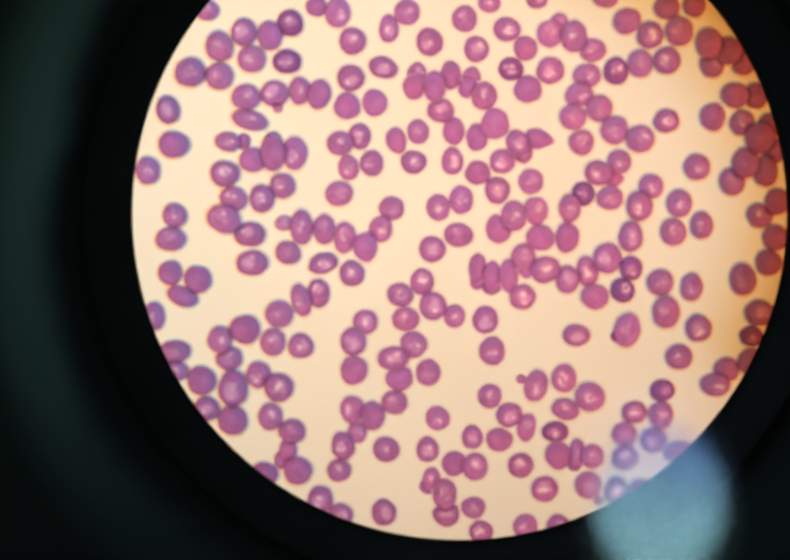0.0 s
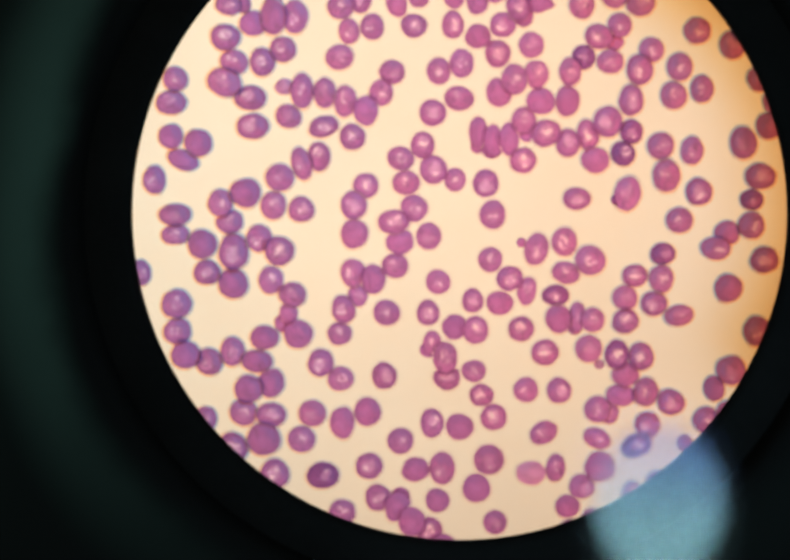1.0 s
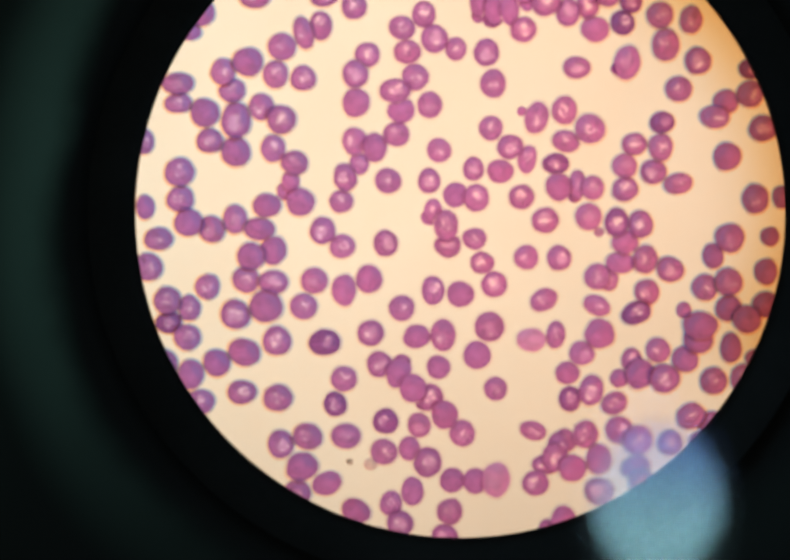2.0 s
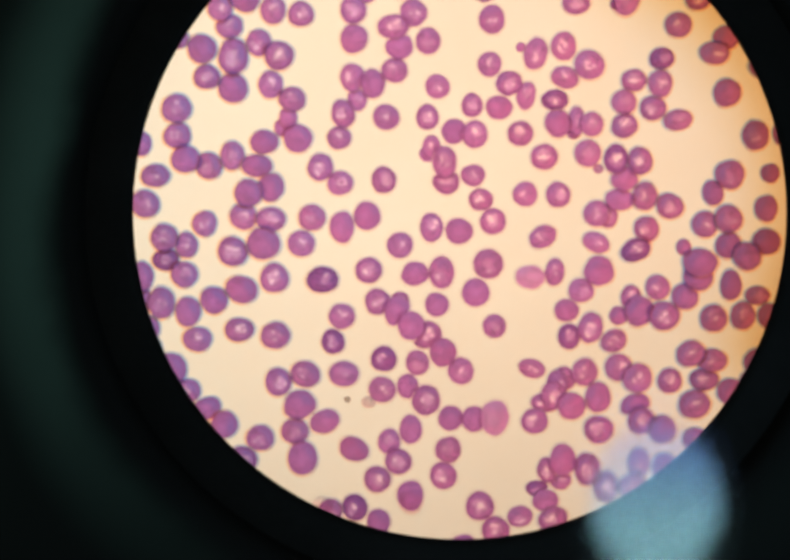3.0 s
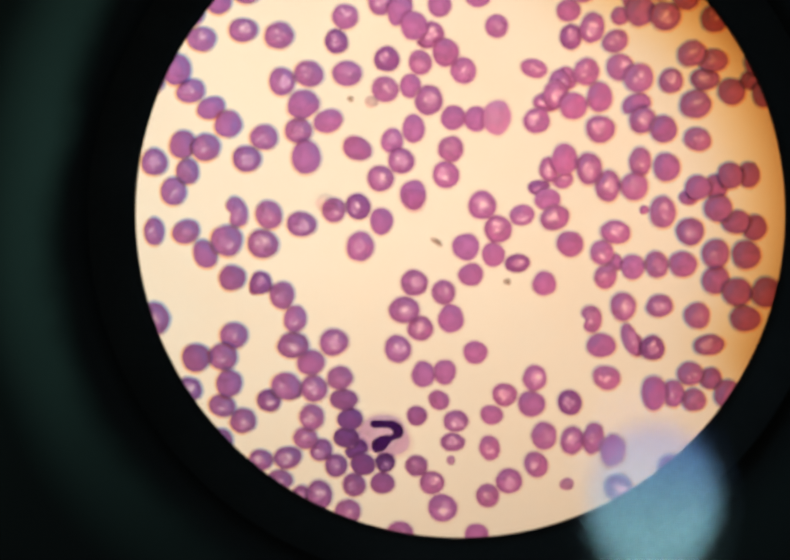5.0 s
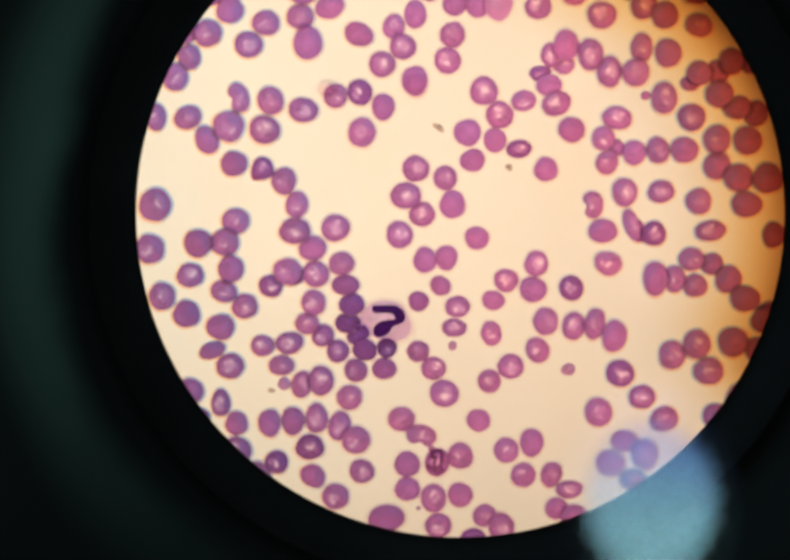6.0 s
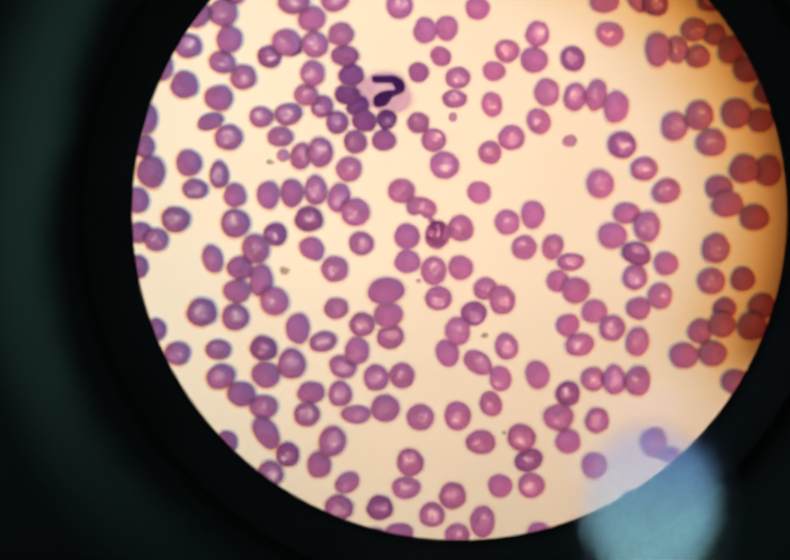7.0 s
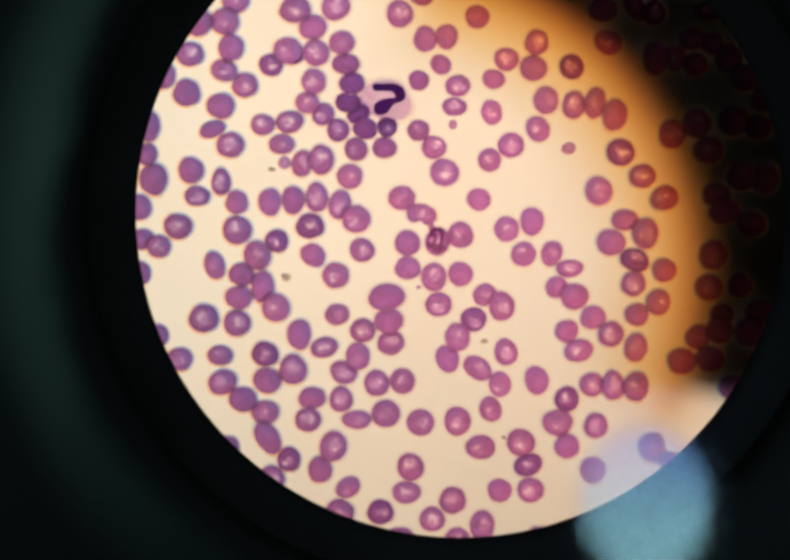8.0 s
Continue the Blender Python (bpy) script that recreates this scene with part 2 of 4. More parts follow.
def sky(name, high, low, strength, centre, half):
    """Window glow toned to match the blue flare: blue above, greener below, brightest in the middle."""
    m, t = nodes_of(name)
    out, e = add(t, "ShaderNodeOutputMaterial"), add(t, "ShaderNodeEmission")
    where, off, far, cut = add(t, "ShaderNodeTexCoord"), add(t, "ShaderNodeVectorMath", op="MULTIPLY_ADD"), add(t, "ShaderNodeVectorMath", op="LENGTH"), add(t, "ShaderNodeSeparateXYZ")
    off.inputs[1].default_value, off.inputs[2].default_value = (1 / half[0], 1 / half[1], 0), (-centre[0] / half[0], -centre[1] / half[1], 0)
    t.links.new(where.outputs["Object"], off.inputs[0])
    t.links.new(off.outputs[0], far.inputs[0])
    t.links.new(off.outputs[0], cut.inputs[0])
    t.links.new(blend(t, smooth(t, cut.outputs[1], -0.25, 0.8), low + (1,), high + (1,)), e.inputs[0])
    t.links.new(smooth(t, far.outputs["Value"], 0.35, 1.05, strength, strength * 0.7), e.inputs[1])
    t.links.new(e.outputs[0], out.inputs[0])
    return m


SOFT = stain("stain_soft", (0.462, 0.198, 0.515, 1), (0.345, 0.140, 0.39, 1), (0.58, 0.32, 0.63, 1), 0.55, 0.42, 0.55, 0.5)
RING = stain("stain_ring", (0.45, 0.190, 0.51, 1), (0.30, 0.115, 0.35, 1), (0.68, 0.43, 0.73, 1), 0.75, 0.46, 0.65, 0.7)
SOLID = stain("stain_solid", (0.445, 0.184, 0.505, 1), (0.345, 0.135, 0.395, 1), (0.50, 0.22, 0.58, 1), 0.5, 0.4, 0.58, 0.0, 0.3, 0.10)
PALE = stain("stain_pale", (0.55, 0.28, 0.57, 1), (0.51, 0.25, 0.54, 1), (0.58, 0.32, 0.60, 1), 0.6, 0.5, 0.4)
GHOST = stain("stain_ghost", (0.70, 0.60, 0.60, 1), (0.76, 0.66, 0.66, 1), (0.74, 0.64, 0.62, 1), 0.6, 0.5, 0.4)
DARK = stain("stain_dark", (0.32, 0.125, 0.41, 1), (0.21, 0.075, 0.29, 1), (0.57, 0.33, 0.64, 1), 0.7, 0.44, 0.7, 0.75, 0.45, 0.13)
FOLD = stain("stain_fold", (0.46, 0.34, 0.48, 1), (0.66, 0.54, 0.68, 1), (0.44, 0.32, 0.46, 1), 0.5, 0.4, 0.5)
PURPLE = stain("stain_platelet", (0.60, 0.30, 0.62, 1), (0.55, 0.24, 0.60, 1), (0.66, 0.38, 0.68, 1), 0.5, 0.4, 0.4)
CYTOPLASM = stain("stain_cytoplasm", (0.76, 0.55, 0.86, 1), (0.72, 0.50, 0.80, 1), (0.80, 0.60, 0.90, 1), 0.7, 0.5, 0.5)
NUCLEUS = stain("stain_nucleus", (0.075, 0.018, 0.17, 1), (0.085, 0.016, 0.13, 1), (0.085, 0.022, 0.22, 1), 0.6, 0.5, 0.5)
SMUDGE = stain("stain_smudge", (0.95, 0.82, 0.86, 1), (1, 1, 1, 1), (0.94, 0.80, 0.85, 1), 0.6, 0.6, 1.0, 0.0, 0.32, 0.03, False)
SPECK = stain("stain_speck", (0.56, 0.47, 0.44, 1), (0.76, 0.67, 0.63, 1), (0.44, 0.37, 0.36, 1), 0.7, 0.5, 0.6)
GLASS = clear("slide_glass", (0.985, 0.99, 0.985, 1), (1, 1, 1, 1), [(0.005, 0.05)])
FLARE = flared("flare_veil", (0.62, 0.61, 0.66, 1), 0.028, 0.055, 0.008, 0.14)
OPAL = opal("opal_glass", (0.92, 0.92, 0.90))
BLACK = surface("black_anodised_metal", (0.011, 0.009, 0.009), 0.7, 0.3, 40, shine=0.08)
STEEL = surface("dark_oxidised_steel", (0.01, 0.01, 0.01), 0.55, 0.3, 60, shine=0.2)
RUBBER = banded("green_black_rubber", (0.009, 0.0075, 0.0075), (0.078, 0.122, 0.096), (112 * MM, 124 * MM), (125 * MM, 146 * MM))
AMBER = graded("amber_vignette", (64 * MM, 108 * MM))
PANE = (189 * MM, -170 * MM)
SKYLIGHT = sky("window_sky", (0.17, 0.34, 0.78), (0.42, 0.86, 0.97), 11.8, PANE, (62 * MM, 92 * MM))


# ---- mesh helpers ----
def part(name, bm, material, parent=None, label="", smooth_faces=True):
    me = bpy.data.meshes.new(name)
    bm.normal_update()
    bm.to_mesh(me)
    bm.free()
    for p in me.polygons:
        p.use_smooth = smooth_faces
    me.materials.append(material)
    ob = new(name, me)
    ob.parent = parent
    ob.color = (1, 1, 1, 0.45)
    return tagged(ob, label)


def lathe(profile, x, y, sides=160, closed=True):
    """Turns a closed (radius, height) outline round an upright axis at x, y."""
    bm = bmesh.new()
    rings = []
    for r, z in profile:
        rings.append([bm.verts.new((x + r * math.cos(a), y + r * math.sin(a), z)) for a in (2 * math.pi * i / sides for i in range(sides))])
    pairs = list(zip(rings, rings[1:])) + ([(rings[-1], rings[0])] if closed else [])
    for lo, hi in pairs:
        for i in range(sides):
            bm.faces.new((lo[i], lo[(i + 1) % sides], hi[(i + 1) % sides], hi[i]))
    if not closed:
        bm.faces.new(rings[-1])
        bm.faces.new(rings[0][::-1])
    bmesh.ops.recalc_face_normals(bm, faces=bm.faces)
    return bm


def slab(outline, z0, z1):
    """An upright prism over an outline of (x, y)."""
    bm = bmesh.new()
    lo, hi = ([bm.verts.new((x, y, z)) for x, y in outline] for z in (z0, z1))
    bm.faces.new(hi)
    bm.faces.new(lo[::-1])
    for i in range(len(outline)):
        j = (i + 1) % len(outline)
        bm.faces.new((lo[i], lo[j], hi[j], hi[i]))
    bmesh.ops.recalc_face_normals(bm, faces=bm.faces)
    return bm


# ---- the microscope ----


def eyepiece():
    base = tagged(new("eyepiece"), "black microscope eyepiece with a round field stop and green-black rubber eyecup", "eyepiece")
    base.location = (0, 0, 0)
    r = FIELD_R
    part("field_stop", lathe([(r, 10 * MM), (r + 1.2 * MM, 7 * MM), (r + 3 * MM, 5.5 * MM), (r + 21 * MM, 5.5 * MM), (r + 21 * MM, 10.3 * MM), (r + 3 * MM, 10.3 * MM)], FIELD_X, FIELD_Y), BLACK, base)
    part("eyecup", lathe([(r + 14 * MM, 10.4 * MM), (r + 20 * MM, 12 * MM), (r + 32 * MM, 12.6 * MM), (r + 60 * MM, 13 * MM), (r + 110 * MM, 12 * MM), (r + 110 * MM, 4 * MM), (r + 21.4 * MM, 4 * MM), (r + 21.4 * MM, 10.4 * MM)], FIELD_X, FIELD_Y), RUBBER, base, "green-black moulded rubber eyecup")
    # an added glass disc, shaped and placed to fit the blue flare in the view
    wide, tall, at, z0, z1 = 28.8 * MM, 33.5 * MM, (74.8 * MM, -62.5 * MM), 14.0 * MM, 15.0 * MM
    bm = bmesh.new()
    place = bm.loops.layers.uv.new("place")
    rings = []
    for share, z in ((0.02, z1), (0.35, z1), (0.7, z1), (1.0, z1), (1.0, z0)):
        rings.append([(bm.verts.new((at[0] + share * wide * math.cos(a), at[1] + share * tall * math.sin(a), z)), (0.5 + 0.5 * share * math.cos(a), 0.5 + 0.5 * share * math.sin(a))) for a in (2 * math.pi * i / 64 for i in range(64))])
    bm.faces.new([v for v, _ in rings[0]])
    for lo, hi in zip(rings, rings[1:]):
        for i in range(64):
            quad = [lo[i], hi[i], hi[(i + 1) % 64], lo[(i + 1) % 64]]
            for loop, (_, uv) in zip(bm.faces.new([v for v, _ in quad]).loops, quad):
                loop[place].uv = uv
    for f in bm.faces:
        if len(f.verts) > 4:
            for loop in f.loops:
                loop[place].uv = (0.5, 0.5)
    lens = part("eye_lens", bm, FLARE, base, "added clear glass disc shaped as the pale blue flare", False)
    return lens


def condenser():
    base = tagged(new("condenser"), "opal diffuser glass in a dark steel condenser ring, lit from below", "condenser")
    part("diffuser", lathe([(170 * MM, -41 * MM), (170 * MM, -40 * MM)], 0, 0, 96, False), OPAL, base, "bright cream opal glass", False)
    part("mount", lathe([(170.5 * MM, -34 * MM), (182 * MM, -34 * MM), (182 * MM, -60 * MM), (176 * MM, -60 * MM), (176 * MM, -42 * MM), (170.5 * MM, -42 * MM)], 0, 0, 96), STEEL, base)
    return base


def vignette_leaf():
    """An added, unseen leaf that slides in below the diffuser to imitate vignetting on one side of the field."""
    base = tagged(new("vignette_leaf"), "added amber leaf that imitates vignetting over one side", "filter")

    def sector(r0, r1, start, end, n=64):
        turns = [radians(start + (end - start) * i / n) for i in range(n + 1)]
        return [(r0 * math.cos(a), r0 * math.sin(a)) for a in turns] + [(r1 * math.cos(a), r1 * math.sin(a)) for a in turns[::-1]]

    part("mount", slab(sector(108.3 * MM, 165 * MM, -20, 80), -1 * MM, 1 * MM), STEEL, base, "", False)
    bm = bmesh.new()
    edge = [bm.verts.new((x, y, 0)) for x, y in sector(52 * MM, 108.2 * MM, -42, 96)]
    bm.faces.new(edge)
    part("glass", bm, AMBER, base, "clear to amber vignette gradient", False)
    return base


def lamp_house():
    base = tagged(new("lamp_house"), "black round lamp house under the condenser", "lamp house")
    part("wall", lathe([(230 * MM, -365 * MM), (236 * MM, -365 * MM), (236 * MM, -70 * MM), (230 * MM, -70 * MM)], 0, 0, 96), STEEL, base)
    part("floor_plate", lathe([(236 * MM, -370 * MM), (236 * MM, -366 * MM)], 0, 0, 96, False), STEEL, base, "", False)
    return base


def window():
    """A bright window above and behind the camera, inferred from the flare and sized to fill it."""
    (cx, cy), z = PANE, 450 * MM
    w, h = 62 * MM, 92 * MM
    pane = []
    for i in range(64):
        a = 2 * math.pi * i / 64
        c, s = math.cos(a), math.sin(a)
        pane.append((cx + w * math.copysign(abs(c) ** 0.95, c), cy + h * math.copysign(abs(s) ** 0.95, s)))
    base = tagged(new("window_1"), "pale blue daylight window behind the camera", "window", kind="structure")
    part("pane", slab(pane, z, z + 2 * MM), SKYLIGHT, base)
    rim = [(cx + 1.25 * (x - cx), cy + 1.25 * (y - cy)) for x, y in pane]
    part("window_frame", slab(rim, z + 2.5 * MM, z + 8 * MM), BLACK, base)
    return base


# ---- the blood smear ----
def slide():
    base = tagged(new("blood_smear_slide"), "clear glass slide with a purple stained blood smear", "microscope slide")
    w, lo, hi, c = 125 * MM, -260 * MM, 260 * MM, 4 * MM
    bm = slab([(-w + c, lo), (w - c, lo), (w, lo + c), (w, hi - c), (w - c, hi), (-w + c, hi), (-w, hi - c), (-w, lo + c)], -12 * MM, 0)
    part("glass", bm, GLASS, base, "", False)
    return base


smear = slide()
rng = random.Random(7)
SEGMENTS = 36


LOOKS = {"notched": "purple red blood cell with a bite out of its rim", "folded": "crumpled purple red blood cell with dark winding folds", "ghost": "washed-out beige cell fragment", "ring": "purple red blood cell with a bright pale centre", "dark": "dark purple red blood cell with bright specks", "pale": "faded pale pink red blood cell"}
HOLLOW = {"notched": 0.3, "folded": 0.3, "soft": 0.30, "ring": 0.55, "dark": 0.6, "solid": 0.12, "pale": 0.05, "tear": 0.1, "ghost": 0.05}
FOLDS = (((-2.0, 1.4), (-1.2, 3.0), (-0.2, 3.7), (1.0, 3.6), (1.4, 2.6), (1.4, 0.6), (0.8, -1.0), (-0.4, -1.6), (-1.2, -0.6), (-0.6, 0.6), (-0.8, 2.2)), ((-3.0, -0.4), (-2.0, -1.5), (-0.6, -2.6), (0.6, -2.6), (1.9, -1.4)))
STAINS = {"notched": SOFT, "folded": RING, "soft": SOFT, "ring": RING, "dark": DARK, "solid": SOLID, "pale": PALE, "tear": SOLID, "ghost": GHOST}


def cell_mesh(kind, wave, seed, m=None, trim=None, push=()):
    """A cell of unit radius that lies on the glass, placed by m; wave bends its outline and trim shortens it where it presses on a neighbour."""
    bm = bmesh.new()
    place, lot = bm.loops.layers.uv.new("place"), bm.loops.layers.uv.new("seed")
    m, hollow, rows = m or Matrix(), HOLLOW[kind], []
    for rho, z in ((0.0, 0.30 - 0.2 * hollow), (0.25, 0.31 - 0.17 * hollow), (0.5, 0.36 - 0.08 * hollow), (0.72, 0.38), (0.88, 0.32), (0.97, 0.20), (1.0, 0.08), (1.002, 0.02), (1.14, 0.008), (1.28, 0.0)):
        ring = []
        for i in range(SEGMENTS if rho else 1):
            a = 2 * math.pi * i / SEGMENTS
            r = rho * (1 + bend(wave, a) * rho) * (trim[i] if trim else 1)
            if kind == "notched":
                r *= 1 - 0.5 * math.exp(-((a - math.pi) / 0.42) ** 2)
            x, y = r * math.cos(a), r * math.sin(a)
            if kind == "tear":
                y *= 1 - 0.35 * max(0.0, x)
            v = Vector((x, y, z))
            for into in push * 2:  # a lobe that grows out from under a larger cell
                p = into @ v
                if p.xy.length < 1.0:
                    d = into.translation.xy.normalized()
                    along = p.xy.dot(d)
                    p.xy += d * (math.sqrt(along * along + 1.0 - p.xy.length_squared) - along)
                    v = into.inverted() @ p
                    v.z = z
            ring.append((bm.verts.new(m @ v), (0.5 + 0.5 * rho * math.cos(a), 0.5 + 0.5 * rho * math.sin(a))))
        rows.append(ring)
    for lo, hi in zip(rows, rows[1:]):
        for i in range(SEGMENTS):
            j = (i + 1) % SEGMENTS
            quad = [lo[0], hi[i], hi[j]] if len(lo) == 1 else [lo[i], hi[i], hi[j], lo[j]]
            f = bm.faces.new([v for v, _ in quad])
            f.smooth = True
            for loop, (_, uv) in zip(f.loops, quad):
                loop[place].uv, loop[lot].uv = uv, seed
    return bm


def bend(wave, a):
    return sum(amp * math.cos(n * a + ph) for n, amp, ph in wave)


def waves():
    return [(2, rng.uniform(0, 0.03), rng.uniform(0, 6.3)), (3, rng.uniform(0, 0.03), rng.uniform(0, 6.3)), (5, rng.uniform(0, 0.018), rng.uniform(0, 6.3)), (8, rng.uniform(0, 0.010), rng.uniform(0, 6.3)), (13, rng.uniform(0, 0.008), rng.uniform(0, 6.3))]


def put(x, y, w, h, turn):
    lie = Matrix.Translation((x * MM, y * MM, rng.uniform(0.05, 0.6) * MM)) @ Matrix.Rotation(radians(turn), 4, "Z")
    return lie @ Matrix.Diagonal((w / 2 * MM, h / 2 * MM, 3.3 * MM, 1))


FILM = []
WHITE = (-23.3, -113.2)  # where the white cell lies


def cells(kind, *rows):
    """Red blood cells: place, width and height in mm, and turn in degrees."""
    FILM.extend((kind, *row) for row in rows)


def cell_tint(x, y):
    """How much light of each colour a cell lets through: the view's bluer, deeper side and far-side shade are painted
    in, with deeper dye round the white cell.
    """
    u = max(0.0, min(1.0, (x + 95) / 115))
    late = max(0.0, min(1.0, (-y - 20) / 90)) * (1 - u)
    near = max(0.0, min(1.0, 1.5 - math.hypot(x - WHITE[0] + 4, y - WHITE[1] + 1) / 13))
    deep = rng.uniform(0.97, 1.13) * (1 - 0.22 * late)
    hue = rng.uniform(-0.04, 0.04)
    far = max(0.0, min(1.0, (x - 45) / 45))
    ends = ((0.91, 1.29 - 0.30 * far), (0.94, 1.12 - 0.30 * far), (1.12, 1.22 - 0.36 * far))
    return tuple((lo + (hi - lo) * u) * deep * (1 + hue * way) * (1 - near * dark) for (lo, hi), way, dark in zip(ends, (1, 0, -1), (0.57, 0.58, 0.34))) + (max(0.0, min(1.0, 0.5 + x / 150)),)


def ribbon(knots, x, y, foot, rise):
    """A rounded band along a line of knots (place and half width in mm)."""
    line = []
    for a, b in zip(knots, knots[1:]):
        line += [tuple(p + (q - p) * k / 4 for p, q in zip(a, b)) for k in range(4)]
    line.append(knots[-1])
    bm = bmesh.new()
    place, lot = bm.loops.layers.uv.new("place"), bm.loops.layers.uv.new("seed")
    rows = []
    for i, (u, v, r) in enumerate(line):
        (ua, va, _), (ub, vb, _) = line[max(0, i - 1)], line[min(len(line) - 1, i + 1)]
        along = Vector((ub - ua, vb - va)).normalized()
        r *= 1 + 0.06 * math.sin(2.3 * i)
        row = []
        for k in range(13):
            side = -1 + k / 6
            spot = Vector(((x + u - along.y * r * side) * MM, (y + v + along.x * r * side) * MM, (foot + rise * math.sqrt(1 - side * side)) * MM))
            row.append((bm.verts.new(spot), (0.5 + 0.48 * side, 0.5)))
        rows.append(row)
    for lo, hi in zip(rows, rows[1:]):
        for k in range(12):
            quad = [lo[k], lo[k + 1], hi[k + 1], hi[k]]
            for loop, (_, uv) in zip(bm.faces.new([v for v, _ in quad]).loops, quad):
                loop[place].uv, loop[lot].uv = uv, (0.4, 0.3)
    return bm


def red_blood_cells():
    """Lays the cells on the glass; where two press on each other, the later one is flattened along the seam."""
    shared, laid = {}, []
    for kind, x, y, w, h, turn in sorted(FILM, key=lambda c: -c[3] * c[4]):
        m, wave = put(x, y, w, h, turn), waves()
        trim, push, near = [1.0] * SEGMENTS, [], []
        for other, ox, oy, ow in laid:
            if math.hypot(ox - x, oy - y) > (ow + max(w, h)) * 0.62:
                continue
            into = other @ m
            near.append(into)
            apart = into.translation.xy.length
            if apart < 1.08:
                push.append(into)
                continue
            for i in range(SEGMENTS):
                a = 2 * math.pi * i / SEGMENTS
                while trim[i] > 0.3 and (into @ Vector((trim[i] * math.cos(a), trim[i] * math.sin(a), 0))).xy.length < 1.0:
                    trim[i] -= 0.02
        if push:
            push = near
        trim = [(trim[i - 1] + 2 * trim[i] + trim[(i + 1) % SEGMENTS]) / 4 for i in range(SEGMENTS)]
        laid.append((m.inverted(), x, y, max(w, h)))
        key = (kind, rng.randrange(8)) if min(trim) == 1.0 and not push else (kind, x, y)
        if key not in shared:
            me = bpy.data.meshes.new("red_blood_cell")
            bm = cell_mesh(kind, wave, (rng.random(), rng.random()), None, trim, push)
            bm.to_mesh(me)
            bm.free()
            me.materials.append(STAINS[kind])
            shared[key] = me
        ob = new("red_blood_cell", shared[key])
        ob.parent, ob.matrix_local = smear, m
        ob.color = cell_tint(x, y)
        tagged(ob, LOOKS.get(kind, ""))
        if kind == "folded":
            for fold in FOLDS:
                crease = part("fold", ribbon([(u, v, 0.62) for u, v in fold], x, y, 1.4, 0.4), FOLD, ob, "dark purple crease")
                crease.matrix_local = m.inverted()
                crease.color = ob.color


def platelets(*rows):
    for x, y, w, h, turn in rows:
        part("platelet", cell_mesh("solid", waves(), (rng.random(), rng.random()), put(x, y, w, h, turn)), PURPLE, smear, "small pale purple platelet")


def smudges(*rows):
    for x, y, w, h, turn in rows:
        part("dye_smudge", cell_mesh("pale", waves(), (rng.random(), rng.random()), put(x, y, w, h, turn)), SMUDGE, smear, "faint pink smudge of dye under a cell")


def specks(*rows):
    for x, y, w, h, turn in rows:
        part("dirt_speck", cell_mesh("pale", [(2, 0.06, 1.0), (3, 0.08, rng.uniform(0, 6))], (rng.random(), rng.random()), put(x, y, w, h, turn)), SPECK, smear, "tiny grey-brown dirt speck")


def white_blood_cell(x, y):
    """A large pale cell with a dark lobed nucleus bent like a hook."""
    body = part("white_blood_cell", cell_mesh("pale", [(2, 0.05, 0.4), (3, 0.05, 2.0), (5, 0.02, 1.0)], (0.3, 0.6), put(x - 0.1, y - 0.1, 14.8, 12.6, -10)), CYTOPLASM, smear, "large pale lilac white blood cell with lobed nucleus")
    knots = [(-4.2, 3.5, 0.4), (-3.6, 3.6, 1.2), (-1.8, 3.6, 1.15), (0.4, 3.6, 1.2), (2.4, 3.5, 1.35), (3.8, 2.3, 1.7), (4.3, 0.9, 1.6), (3.4, -0.1, 1.0), (2.2, -0.4, 0.9), (1.0, -0.9, 1.5), (-0.6, -1.9, 2.2), (-1.9, -3.0, 2.3), (-2.6, -4.2, 1.4), (-2.8, -4.8, 0.4)]
    bm = ribbon(knots, x, y, 1.6, 1.1)
    bmesh.ops.smooth_vert(bm, verts=bm.verts, factor=0.3, use_axis_x=True, use_axis_y=True)
    part("nucleus", bm, NUCLEUS, body, "dark violet lobed nucleus bent like a hook")
cells("soft",
    (-75.0, 202.0, 6.7, 5.9, 0), (-71.5, 191.3, 8.0, 9.1, 20), (-36.3, 201.3, 7.6, 8.9, 0), (-15.7, 201.5, 7.6, 7.8, 0),
    (1.4, 199.5, 7.4, 8.0, 0), (8.8, 204.1, 6.7, 5.5, 0), (26.9, 195.1, 8.0, 8.0, 30), (29.4, 197.5, 6.1, 7.6, 0),
    (33.9, 194.4, 7.8, 9.5, 0), (39.5, 190.3, 7.8, 7.1, 0), (43.3, 206.1, 7.5, 6.6, 0), (65.2, 195.9, 8.5, 8.5, 0))
cells("soft",
    (-80.1, 183.6, 9.1, 8.5, 0), (-71.5, 182.5, 8.2, 8.0, 0), (-63.6, 176.3, 8.5, 7.6, -10), (-61.9, 187.6, 8.3, 8.0, 0),
    (-47.5, 178.1, 6.9, 8.0, 0), (-12.7, 183.1, 5.9, 7.0, 0), (3.5, 181.7, 5.6, 7.4, 0), (7.2, 176.7, 7.8, 8.5, 0),
    (33.6, 170.4, 8.0, 7.8, 0), (35.5, 177.0, 8.5, 7.1, 0), (37.8, 182.7, 8.3, 7.1, 0), (41.5, 172.9, 7.8, 8.0, 0))
